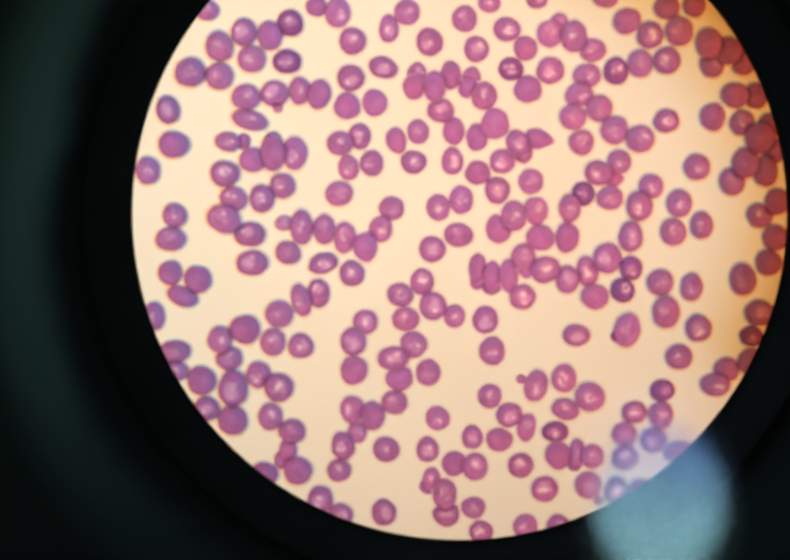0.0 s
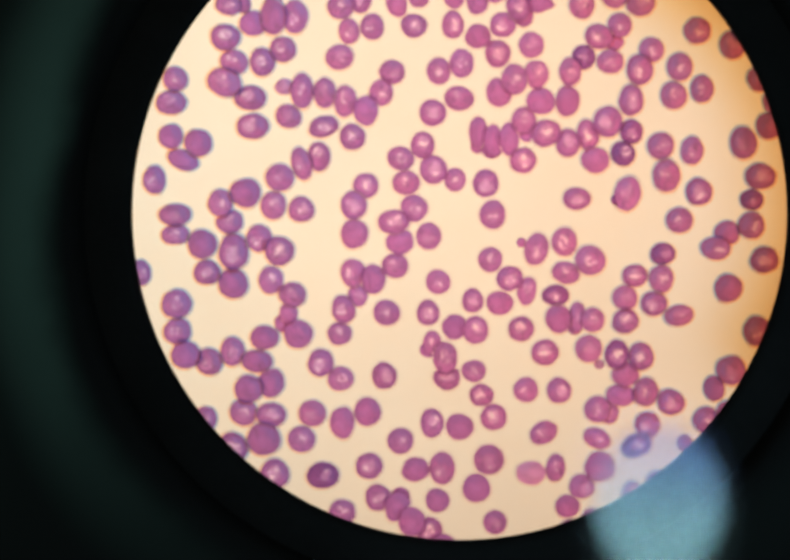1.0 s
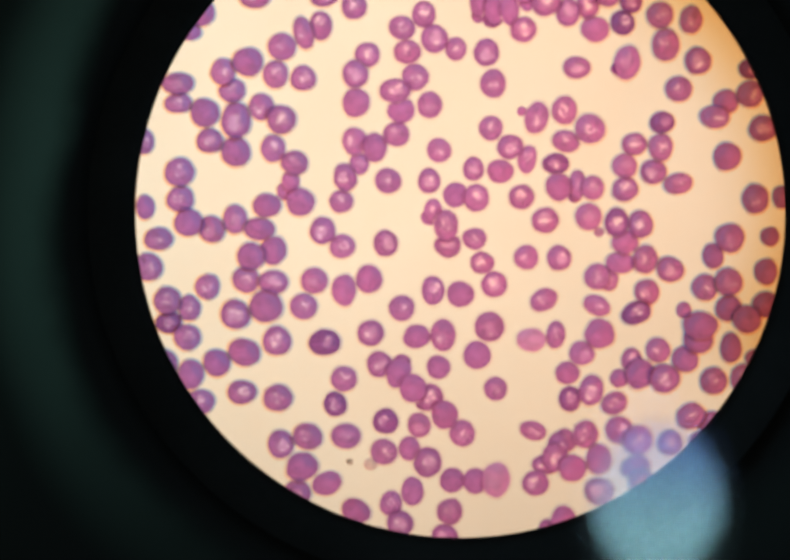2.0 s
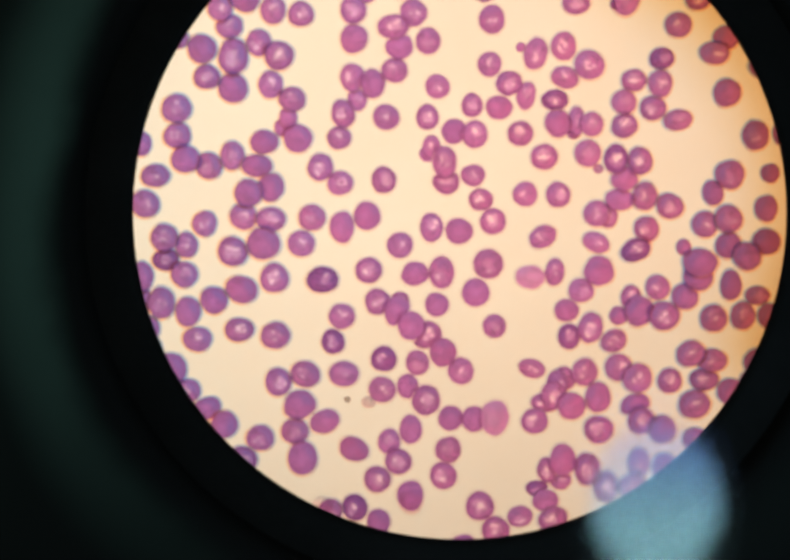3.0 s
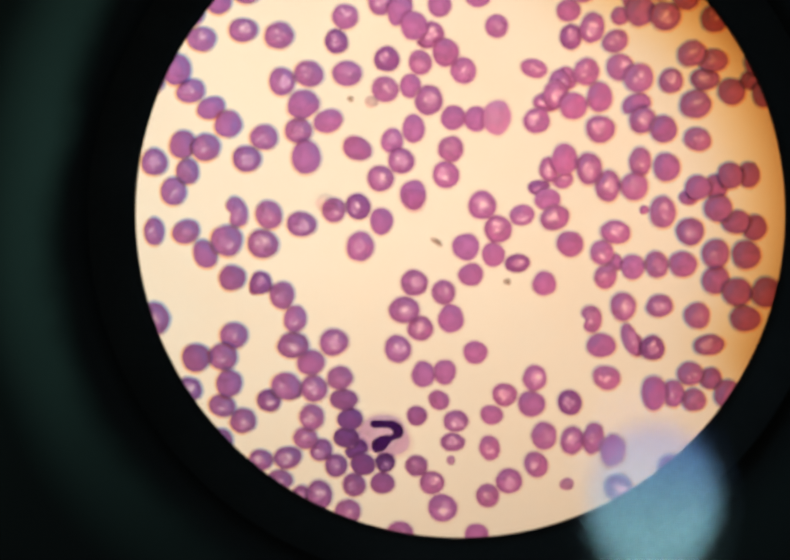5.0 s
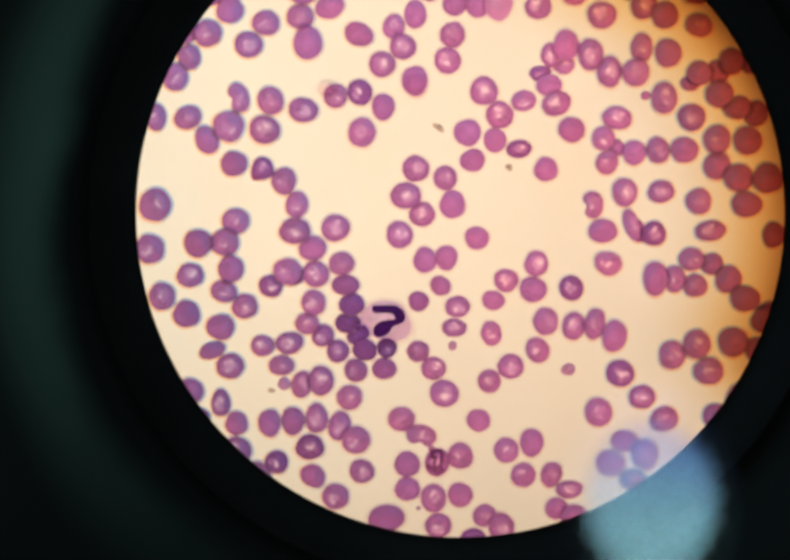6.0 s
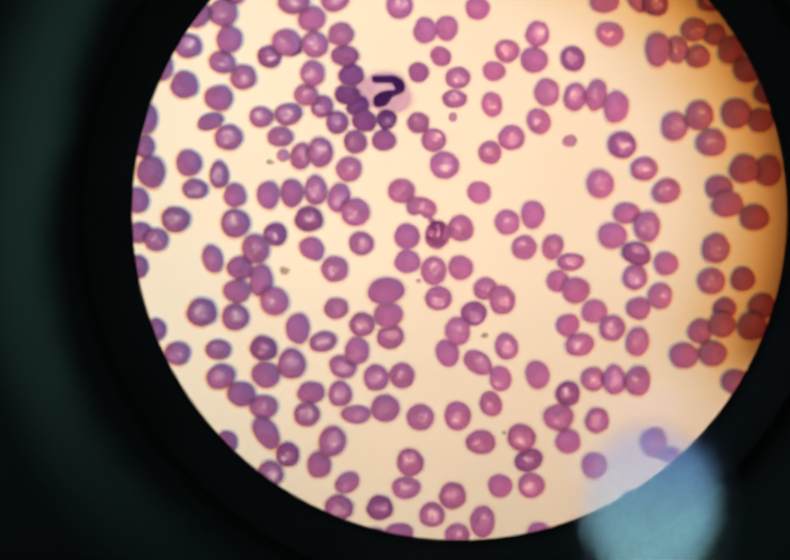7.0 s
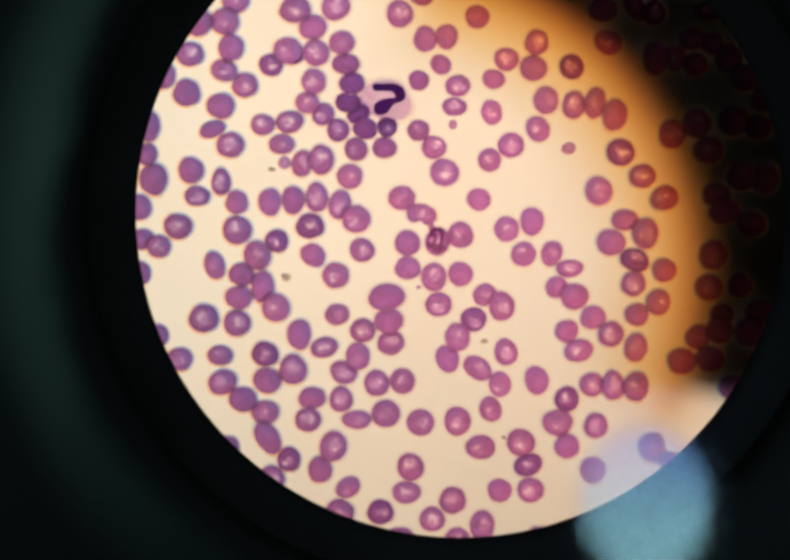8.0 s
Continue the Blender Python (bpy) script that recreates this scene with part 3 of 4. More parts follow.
cells("soft",
    (53.6, 186.3, 7.6, 8.3, 0), (75.1, 186.1, 7.5, 7.5, 0), (-92.7, 154.4, 7.4, 7.8, 0), (-69.0, 163.0, 7.4, 5.8, -10),
    (-62.5, 169.5, 10.9, 5.8, -15), (-49.1, 159.6, 7.4, 9.8, 0), (-35.6, 162.5, 7.8, 7.2, 0), (-33.1, 155.3, 6.3, 7.4, 0),
    (-26.2, 156.6, 6.9, 7.8, 0), (-12.4, 166.0, 6.5, 7.4, 15), (21.1, 151.2, 7.6, 7.4, 0), (36.1, 162.8, 7.4, 7.6, 0))
cells("soft",
    (46.0, 166.5, 8.0, 8.5, -20), (47.3, 157.0, 7.1, 7.2, 0), (53.6, 163.9, 8.5, 8.0, 0), (70.5, 155.5, 8.0, 7.4, 0),
    (80.9, 151.2, 7.4, 8.3, 0), (83.9, 168.6, 7.4, 7.4, 0), (-86.0, 134.1, 8.8, 7.0, 0), (-84.8, 141.1, 7.3, 7.0, 0),
    (-70.1, 140.1, 10.2, 8.2, -25), (-67.3, 146.1, 8.3, 7.1, -15), (-52.8, 149.9, 7.8, 7.4, 0), (-47.1, 137.6, 6.7, 10.4, 0))
cells("soft",
    (-40.4, 137.0, 6.7, 8.9, 0), (-35.9, 147.6, 8.2, 7.4, 15), (-34.2, 134.5, 6.7, 9.3, 0), (-23.5, 137.1, 7.1, 7.8, 0),
    (-20.3, 143.2, 7.6, 7.2, 0), (-6.4, 143.5, 7.1, 8.0, 0), (-0.4, 135.3, 8.9, 7.1, 0), (0.4, 145.8, 7.4, 8.3, 0),
    (16.1, 141.0, 8.0, 8.9, 0), (22.6, 142.5, 7.1, 8.5, 0), (32.7, 143.3, 6.7, 8.2, 0), (44.6, 146.3, 7.8, 7.1, 0))
cells("soft",
    (56.8, 149.7, 7.2, 7.4, 0), (63.4, 136.2, 7.8, 7.8, 0), (65.2, 144.7, 7.4, 8.2, 0), (71.9, 138.2, 6.7, 8.0, 0),
    (89.2, 141.1, 7.6, 7.3, 0), (-91.0, 111.1, 6.5, 8.3, 0), (-53.7, 111.8, 8.3, 8.0, 0), (-51.1, 130.0, 7.8, 6.7, -15),
    (-47.2, 115.9, 5.9, 9.8, 15), (-17.7, 117.5, 8.0, 7.1, -15), (-16.1, 110.3, 8.2, 7.2, 0), (-1.6, 111.2, 6.5, 6.9, 0))
cells("soft",
    (5.1, 121.2, 4.1, 4.4, 0), (18.9, 128.8, 7.4, 8.0, 0), (59.5, 121.2, 7.8, 7.8, 0), (61.3, 112.4, 8.0, 9.6, 0),
    (68.8, 119.8, 6.5, 8.2, 0), (84.1, 122.1, 8.0, 9.2, 0), (-84.8, 100.7, 9.4, 6.4, 0), (-84.7, 94.9, 7.9, 6.1, 0),
    (-71.3, 104.2, 7.1, 8.0, 0), (-68.6, 98.7, 7.8, 7.1, 0), (-59.8, 93.7, 7.4, 8.0, 0), (-55.6, 103.5, 7.4, 8.2, 0))
cells("soft",
    (-13.8, 102.7, 8.2, 8.0, 0), (-9.4, 94.4, 7.4, 8.0, 0), (9.6, 100.8, 7.6, 8.7, 0), (22.6, 90.5, 7.2, 9.3, -15),
    (30.9, 92.7, 7.4, 8.5, 0), (49.7, 107.0, 7.8, 10.2, -10), (65.1, 99.1, 7.8, 7.4, 0), (76.0, 90.8, 8.7, 6.7, -5),
    (86.5, 97.6, 7.6, 7.9, 0), (-95.4, 83.4, 6.6, 7.5, 0), (-84.4, 74.2, 8.7, 8.4, 0), (-56.3, 81.3, 7.4, 7.8, 0))
cells("soft",
    (-49.9, 77.0, 8.0, 7.2, -10), (-31.9, 83.4, 7.2, 8.4, 0), (-30.5, 76.7, 5.8, 6.5, 0), (-21.9, 71.6, 8.0, 7.4, 0),
    (-19.4, 85.6, 7.8, 7.4, 0), (-6.6, 80.8, 7.4, 7.1, 0), (8.9, 87.4, 7.1, 7.4, 0), (19.8, 78.1, 5.6, 8.4, -10),
    (31.4, 83.5, 8.2, 6.5, -20), (34.8, 70.4, 5.2, 8.7, 0), (38.6, 87.2, 9.1, 8.5, 0), (48.9, 76.1, 7.4, 7.1, 15))
cells("soft",
    (59.8, 81.7, 7.1, 8.2, 0), (65.0, 70.8, 8.5, 6.1, 10), (-90.7, 54.2, 8.4, 6.7, 0), (-84.1, 66.1, 8.0, 7.6, 0),
    (-74.7, 57.1, 7.8, 7.8, 0), (-67.7, 60.1, 7.1, 8.4, 0), (-35.9, 65.4, 7.1, 6.7, 0), (-35.6, 52.0, 7.6, 7.1, 0),
    (-8.4, 62.8, 5.4, 6.9, 0), (-4.5, 58.2, 7.4, 9.3, 0), (4.0, 54.3, 7.2, 6.5, 0), (38.2, 60.9, 7.8, 8.0, 0))
cells("soft",
    (39.3, 69.5, 6.9, 7.2, 0), (80.5, 54.5, 8.5, 8.5, 0), (88.1, 66.2, 8.0, 8.4, 0), (-93.7, 45.8, 8.4, 7.9, 0),
    (-88.0, 35.7, 8.2, 7.9, 0), (-81.4, 33.5, 6.5, 7.5, 0), (-76.0, 39.9, 7.0, 7.5, -20), (-64.4, 42.1, 7.8, 8.0, 30),
    (-47.2, 34.0, 8.0, 7.7, 0), (-44.0, 41.7, 8.0, 7.7, 0), (-17.8, 33.5, 7.7, 7.7, 0), (19.5, 48.7, 7.2, 7.4, 0))
cells("soft",
    (24.7, 36.0, 8.4, 6.5, 25), (40.6, 34.3, 8.2, 5.8, -25), (40.7, 42.9, 7.4, 7.8, 0), (44.2, 42.4, 5.6, 7.4, 0),
    (55.1, 48.1, 7.4, 8.4, 0), (73.0, 39.7, 7.5, 7.7, 0), (80.0, 41.3, 8.3, 8.0, 0), (-88.8, 16.3, 8.0, 9.0, 0),
    (-82.1, 24.8, 7.9, 7.5, -20), (-35.1, 12.3, 8.0, 7.3, 10), (-5.4, 25.4, 7.5, 9.7, 0), (8.5, 27.9, 8.9, 8.9, 0))
cells("soft",
    (28.3, 25.5, 5.8, 8.0, -10), (36.1, 20.0, 7.7, 6.9, 0), (59.0, 20.9, 7.3, 7.1, 0), (75.7, 11.7, 7.9, 7.9, 0),
    (84.4, 12.5, 7.1, 8.2, 0), (88.7, 18.5, 7.1, 5.5, 0), (-92.6, -5.8, 7.5, 9.4, 0), (-81.4, -10.0, 8.4, 6.9, 10),
    (-78.1, 5.5, 8.4, 7.1, 0), (-54.9, 6.6, 8.6, 7.9, 0), (-46.0, -4.9, 8.8, 7.7, -15), (-34.5, -4.8, 8.8, 7.5, 0))
cells("soft",
    (-23.1, -9.5, 8.2, 7.5, 0), (-12.6, -1.5, 7.1, 7.3, 0), (0.3, -3.9, 7.7, 8.0, 0), (10.3, 9.4, 6.9, 7.1, 0),
    (21.5, -3.2, 8.0, 5.6, -15), (31.2, -6.2, 6.9, 6.9, 0), (37.2, -4.3, 7.5, 8.2, 0), (45.9, 5.0, 7.9, 6.5, 25),
    (47.3, -2.9, 8.0, 8.0, 20), (52.9, -6.1, 8.8, 8.4, 25), (68.8, 1.2, 8.6, 7.5, 15), (75.1, -0.8, 9.0, 6.7, 0))
cells("soft",
    (-76.9, -26.9, 8.4, 8.0, 20), (-59.4, -23.9, 8.1, 7.5, 0), (-49.1, -21.9, 8.1, 7.5, 0), (-21.0, -25.0, 6.7, 7.5, -15),
    (-3.4, -27.4, 7.5, 8.0, 0), (70.0, -13.9, 9.2, 8.4, 0), (70.5, -24.5, 8.1, 6.8, -20), (-86.5, -40.1, 7.5, 8.2, 0),
    (-82.3, -34.1, 6.7, 7.5, 0), (-58.0, -47.1, 7.7, 8.6, 20), (-38.5, -45.7, 7.1, 7.3, 0), (17.9, -47.2, 7.5, 6.2, 10))
cells("soft",
    (29.9, -36.1, 6.6, 6.2, 0), (51.6, -38.6, 8.2, 8.2, 0), (53.3, -31.3, 6.6, 8.6, 0), (60.1, -46.3, 7.7, 9.4, 0),
    (-92.3, -52.1, 5.9, 8.2, 0), (-82.8, -52.2, 8.2, 6.9, 20), (-70.6, -54.8, 9.2, 9.2, 0), (-30.6, -56.6, 8.2, 8.9, 0),
    (41.9, -58.4, 6.9, 7.3, 0), (43.0, -65.6, 6.4, 7.5, -25), (58.2, -62.0, 6.9, 7.9, 15), (75.9, -58.8, 8.0, 8.6, 0))
cells("soft",
    (-92.6, -78.4, 9.4, 9.8, 0), (-71.8, -89.6, 8.6, 8.0, 0), (-68.5, -83.3, 8.2, 7.7, 0), (-54.0, -71.2, 7.3, 8.2, 0),
    (-50.1, -78.3, 6.7, 8.0, -10), (-5.6, -70.3, 7.1, 7.5, 0), (50.3, -84.4, 4.7, 9.9, 20), (70.4, -77.3, 7.5, 7.7, 15),
    (-94.2, -91.6, 8.9, 8.4, 0), (-90.5, -105.8, 8.0, 8.0, 0), (-72.0, -104.3, 7.7, 6.7, -10), (-52.9, -98.4, 8.6, 8.0, -20))
cells("soft",
    (-45.1, -107.7, 7.5, 7.5, 0), (-36.7, -96.0, 7.7, 7.1, 0), (43.3, -95.9, 8.2, 7.1, -20), (63.1, -100.6, 6.7, 8.0, 0),
    (68.3, -94.7, 7.9, 6.7, 0), (69.5, -102.6, 7.1, 6.7, 0), (-54.7, -126.5, 7.7, 6.0, 0), (-47.0, -114.0, 7.3, 6.4, 0),
    (-32.4, -128.0, 7.1, 6.9, 0), (-13.7, -122.3, 6.9, 6.2, 0), (8.2, -116.9, 6.4, 7.3, 10), (22.1, -121.9, 7.1, 7.7, 20))
cells("soft",
    (24.5, -113.3, 7.7, 8.1, 0), (39.2, -114.1, 6.2, 9.6, -10), (62.5, -123.4, 8.0, 8.4, 0), (69.8, -120.2, 8.1, 8.7, 0),
    (73.4, -128.2, 8.7, 8.1, 0), (-34.3, -136.1, 7.7, 7.5, 0), (-32.4, -148.9, 8.6, 8.3, 0), (-18.7, -142.6, 8.0, 7.5, 0),
    (7.6, -131.2, 6.9, 7.1, 0), (40.3, -140.5, 8.3, 8.4, 0), (60.1, -142.6, 8.4, 7.2, 20), (-91.6, -157.1, 7.1, 6.8, 0))
cells("soft",
    (-74.8, -162.8, 6.0, 8.4, 15), (-62.1, -159.8, 8.3, 8.6, 0), (-38.5, -165.8, 8.3, 7.5, 0), (-9.1, -166.3, 7.7, 8.7, 0),
    (-1.1, -153.7, 8.0, 7.8, 0), (12.7, -151.9, 7.7, 7.4, 0), (17.8, -159.4, 7.4, 7.4, 0), (26.2, -159.2, 6.2, 7.8, -20),
    (54.2, -153.2, 7.8, 9.2, 0), (73.5, -169.4, 8.0, 7.7, 0), (74.8, -159.7, 8.1, 8.7, 0), (-73.2, -189.8, 7.5, 6.0, 0))
cells("soft",
    (-56.5, -175.4, 8.6, 8.3, 0), (-38.1, -177.5, 7.5, 6.2, 10), (-2.0, -184.3, 7.8, 8.4, 0), (6.4, -171.7, 7.5, 6.9, 0),
    (51.4, -187.4, 6.8, 8.6, -10), (58.1, -173.8, 7.1, 7.7, 0), (-85.3, -190.9, 7.5, 6.9, 0), (-59.7, -206.8, 8.4, 7.2, 0),
    (-32.2, -209.0, 8.9, 5.6, 0), (-31.9, -190.1, 7.5, 8.1, 0), (-23.5, -207.2, 8.6, 8.3, 0), (-18.5, -197.5, 7.5, 7.8, 0))
cells("soft",
    (-13.1, -209.9, 8.3, 8.0, 0), (4.0, -193.6, 9.3, 6.6, -35), (7.9, -205.9, 6.6, 7.8, 20), (10.7, -198.4, 6.8, 7.5, 0),
    (28.0, -209.9, 9.0, 8.0, 0), (51.5, -199.1, 7.5, 8.9, -10), (-34.8, -229.3, 7.8, 6.0, 30), (4.9, -217.3, 8.9, 7.4, 0),
    (56.3, -217.4, 7.5, 8.7, 0), (-17.3, -230.8, 8.4, 6.9, 0), (-2.1, -244.8, 7.4, 7.1, 0), (5.4, -240.9, 7.4, 9.6, 0))
cells("notched",
    (-67.7, -46.3, 6.6, 8.9, 15), (38.6, -78.3, 6.6, 7.9, 10), (-12.8, -147.7, 6.9, 9.2, 78))
cells("solid",
    (-56.5, 194.5, 7.4, 8.9, 0), (-42.6, 203.1, 6.0, 6.0, 0), (19.5, 190.8, 7.1, 7.4, 0), (49.7, 198.9, 8.5, 7.4, 15),
    (61.5, 203.1, 7.5, 7.5, 0), (69.7, 203.5, 6.6, 6.6, 0), (74.1, 192.2, 8.1, 9.0, 0), (80.1, 190.0, 8.1, 8.1, 0),
    (-41.8, 177.1, 6.7, 9.1, -15), (-33.5, 173.6, 7.8, 8.0, 0), (-25.3, 174.6, 7.4, 8.0, 0), (-13.6, 179.4, 6.5, 7.9, 0))
cells("solid",
    (-7.5, 179.4, 6.7, 9.3, 0), (-2.7, 182.8, 6.1, 8.9, 0), (3.0, 179.0, 6.9, 6.5, 0), (20.2, 178.6, 8.2, 8.2, 0),
    (75.2, 170.4, 7.4, 8.0, 0), (81.9, 176.8, 8.4, 7.5, 0), (84.3, 186.7, 7.5, 7.5, 0), (87.6, 176.6, 7.5, 7.5, 0),
    (-85.1, 162.2, 9.1, 7.8, 0), (-64.4, 163.1, 4.3, 4.6, 0), (-61.6, 157.6, 7.8, 7.4, 0), (-55.6, 159.6, 7.4, 10.7, 0))
cells("solid",
    (-55.5, 162.4, 5.5, 7.1, 0), (-18.9, 163.4, 6.1, 7.8, 15), (-1.8, 166.2, 6.5, 8.3, 0), (5.1, 164.3, 6.5, 8.2, 0),
    (5.3, 153.8, 7.6, 7.2, 0), (10.4, 168.3, 8.5, 9.3, 0), (45.6, 153.1, 6.2, 7.1, 0), (85.0, 156.7, 8.2, 9.1, 0),
    (89.2, 164.1, 9.1, 9.1, 0), (90.7, 154.3, 7.6, 9.1, 0), (92.3, 167.7, 7.5, 7.5, 0), (93.7, 160.2, 6.0, 7.5, 0))
cells("solid",
    (-28.1, 131.8, 7.4, 8.7, 0), (11.6, 137.2, 7.8, 8.7, 0), (23.9, 134.5, 8.5, 7.8, -15), (31.9, 134.6, 7.2, 8.9, 0),
    (93.8, 134.5, 7.6, 7.6, 0), (94.4, 145.2, 7.6, 7.6, 0), (-86.1, 124.0, 7.1, 7.1, 0), (-82.5, 117.1, 9.3, 5.8, -20),
    (-78.0, 122.1, 8.0, 8.0, 0), (5.3, 125.3, 5.4, 9.3, 0), (9.8, 122.9, 5.8, 9.5, 0), (14.6, 123.2, 5.9, 10.0, 0))
cells("solid",
    (20.1, 125.9, 6.0, 6.9, 0), (40.1, 117.0, 8.2, 7.6, 0), (91.7, 127.1, 7.6, 7.6, 0), (-76.8, 92.0, 8.5, 8.4, 0),
    (-63.9, 107.2, 9.1, 8.3, 0), (-31.5, 95.1, 8.2, 8.5, 0), (-18.0, 92.8, 8.2, 7.8, 0), (18.2, 92.5, 2.8, 2.8, 0),
    (46.5, 105.2, 3.4, 3.1, 0), (79.3, 95.3, 7.4, 7.0, 0), (-67.5, 80.3, 8.7, 8.7, 0), (-51.0, 71.5, 5.4, 6.5, 0))
cells("solid",
    (-25.9, 81.6, 7.1, 8.9, 0), (11.7, 74.5, 7.8, 7.2, 0), (79.7, 78.9, 8.2, 8.0, 0), (-94.6, 63.7, 5.4, 7.2, 0),
    (-81.6, 59.1, 8.5, 8.0, 0), (-60.5, 57.2, 9.3, 6.5, -5), (-58.2, 64.2, 8.5, 6.9, 0), (-56.4, 50.7, 8.0, 8.4, -20),
    (-52.4, 68.5, 5.5, 5.5, 0), (-48.2, 65.3, 8.2, 8.5, 0), (-9.4, 60.7, 5.3, 4.7, 0), (-1.7, 67.4, 7.4, 7.4, 0))
cells("solid",
    (29.2, 69.8, 7.6, 8.4, 0), (49.1, 53.4, 8.0, 7.4, 0), (92.4, 54.9, 5.5, 5.5, 0), (96.0, 66.7, 5.5, 6.7, 0),
    (-62.9, 49.0, 8.5, 8.0, 0), (-58.5, 34.0, 9.8, 9.5, 0), (-35.1, 38.9, 7.3, 9.2, 0), (-27.6, 42.2, 7.9, 8.4, 0),
    (-0.2, 37.7, 8.2, 7.7, 0), (47.7, 47.1, 8.4, 6.5, 0), (66.7, 32.9, 4.3, 4.7, 0), (75.5, 49.1, 6.1, 7.4, 10))
cells("solid",
    (80.2, 33.4, 7.7, 7.7, 0), (85.5, 30.2, 8.3, 8.3, 0), (91.2, 44.4, 6.7, 7.6, 0), (91.3, 34.5, 8.2, 7.6, 0),
    (-94.5, 24.1, 6.1, 9.1, 0), (-94.0, 16.8, 6.1, 7.6, 0), (-80.9, 13.7, 7.5, 8.6, 0), (-73.2, 17.1, 7.9, 8.0, 20),
    (-65.0, 20.3, 9.4, 8.0, -10), (-18.7, 14.0, 7.5, 9.0, -15), (-17.8, 17.0, 5.4, 5.4, 0), (-13.3, 25.0, 8.2, 7.1, 10))
cells("solid",
    (-6.8, 15.8, 7.1, 7.1, 0), (4.8, 19.4, 8.2, 8.4, 0), (31.8, 14.1, 7.3, 6.5, -10), (41.5, 25.8, 8.8, 8.8, 0),
    (47.3, 12.5, 5.4, 5.4, 0), (53.4, 13.9, 8.4, 9.0, 0), (67.1, 18.2, 8.0, 7.5, 0), (71.0, 24.1, 8.8, 8.2, 0),
    (71.6, 28.3, 10.0, 8.4, 0), (80.7, 21.6, 6.2, 8.8, 0), (92.7, 12.3, 7.7, 7.7, 0), (-93.0, 8.7, 7.3, 7.6, 0))
cells("solid",
    (-92.6, 2.4, 7.9, 7.5, 0), (-86.0, -3.4, 8.9, 9.4, 0), (-15.5, -8.5, 6.4, 7.3, 0), (-14.5, 9.6, 7.9, 8.8, 0),
    (-11.0, 6.2, 6.0, 6.7, 0), (-5.0, 1.6, 8.0, 8.6, 0), (87.6, -6.7, 8.3, 6.2, 0), (89.1, -1.3, 9.2, 7.7, 0),
    (95.2, 7.0, 6.7, 7.7, 0), (-83.6, -26.1, 8.0, 8.3, 0), (-75.3, -15.1, 8.6, 6.2, 20), (-70.2, -19.9, 8.0, 7.9, -30))
cells("solid",
    (-47.7, -14.0, 9.5, 8.4, 20), (-46.8, -29.8, 8.6, 10.1, 0), (-40.2, -19.0, 8.8, 6.9, 25), (-31.5, -27.2, 8.9, 7.0, -20),
    (-14.6, -21.3, 6.7, 8.6, 0), (-2.7, -18.0, 7.3, 7.5, 0), (4.3, -18.3, 7.5, 7.7, 0), (33.3, -14.4, 8.2, 8.2, 0),
    (41.2, -11.8, 7.5, 9.0, 0), (52.3, -14.1, 8.6, 6.7, 20), (60.4, -21.4, 7.8, 8.1, 0), (80.7, -10.2, 7.9, 7.9, 0))
cells("solid",
    (90.5, -10.9, 6.8, 7.7, 0), (-24.2, -49.0, 6.9, 8.0, 0), (-14.7, -41.1, 7.9, 8.9, 0), (25.5, -42.5, 7.7, 6.7, 0),
    (30.7, -30.5, 7.7, 9.4, 0), (54.5, -45.6, 2.8, 2.5, 0), (61.3, -32.8, 7.9, 8.4, 0), (67.9, -41.8, 5.6, 4.7, 0),
    (70.6, -39.0, 7.8, 7.2, 0), (75.9, -38.7, 7.4, 7.4, 0), (76.8, -45.2, 8.4, 7.8, 0), (80.5, -35.3, 7.4, 8.0, 0))
cells("solid",
    (82.0, -49.2, 8.4, 7.1, 0), (85.9, -35.1, 6.8, 7.4, 0), (-77.1, -58.9, 6.7, 8.6, 25), (-69.0, -66.0, 8.0, 7.3, 0),
    (-62.3, -69.5, 3.1, 3.1, 0), (1.1, -56.7, 8.2, 8.0, 0), (2.6, -65.0, 7.7, 6.7, 15), (9.3, -59.0, 6.9, 7.3, 0),
    (24.6, -67.7, 7.1, 7.3, 0), (32.3, -55.8, 7.9, 7.7, 0), (45.5, -61.4, 4.9, 5.4, 0), (51.1, -62.7, 7.1, 7.3, 0))
cells("solid",
    (66.1, -61.9, 8.0, 7.7, 0), (76.0, -66.6, 8.0, 8.4, 0), (85.1, -59.1, 8.4, 8.4, 0), (87.5, -50.9, 7.4, 7.7, 0),
    (-79.7, -89.9, 8.4, 8.2, 0), (-3.4, -78.2, 7.7, 8.6, 0), (3.9, -88.3, 7.1, 7.1, 0), (41.6, -86.2, 8.6, 7.1, 0),
    (52.4, -86.2, 4.0, 6.7, 10), (82.4, -70.3, 9.0, 8.1, 0), (84.9, -78.2, 9.0, 7.5, 0), (91.2, -70.4, 8.9, 8.9, 0))
cells("solid",
    (92.9, -87.4, 6.6, 7.5, 0), (-69.9, -97.6, 7.7, 8.0, 0), (-45.4, -91.4, 8.4, 7.3, 10), (-35.5, -102.4, 8.4, 6.2, 0),
    (-33.6, -108.2, 7.7, 6.7, 0), (-13.6, -107.3, 6.0, 6.2, 0), (-11.7, -94.9, 6.9, 7.9, 0), (-7.0, -102.6, 6.4, 5.8, -25),
    (-5.3, -94.2, 6.9, 7.5, 0), (8.8, -107.0, 6.9, 5.8, -10), (20.7, -103.7, 8.2, 7.7, 0), (57.5, -100.5, 7.5, 10.1, 0))
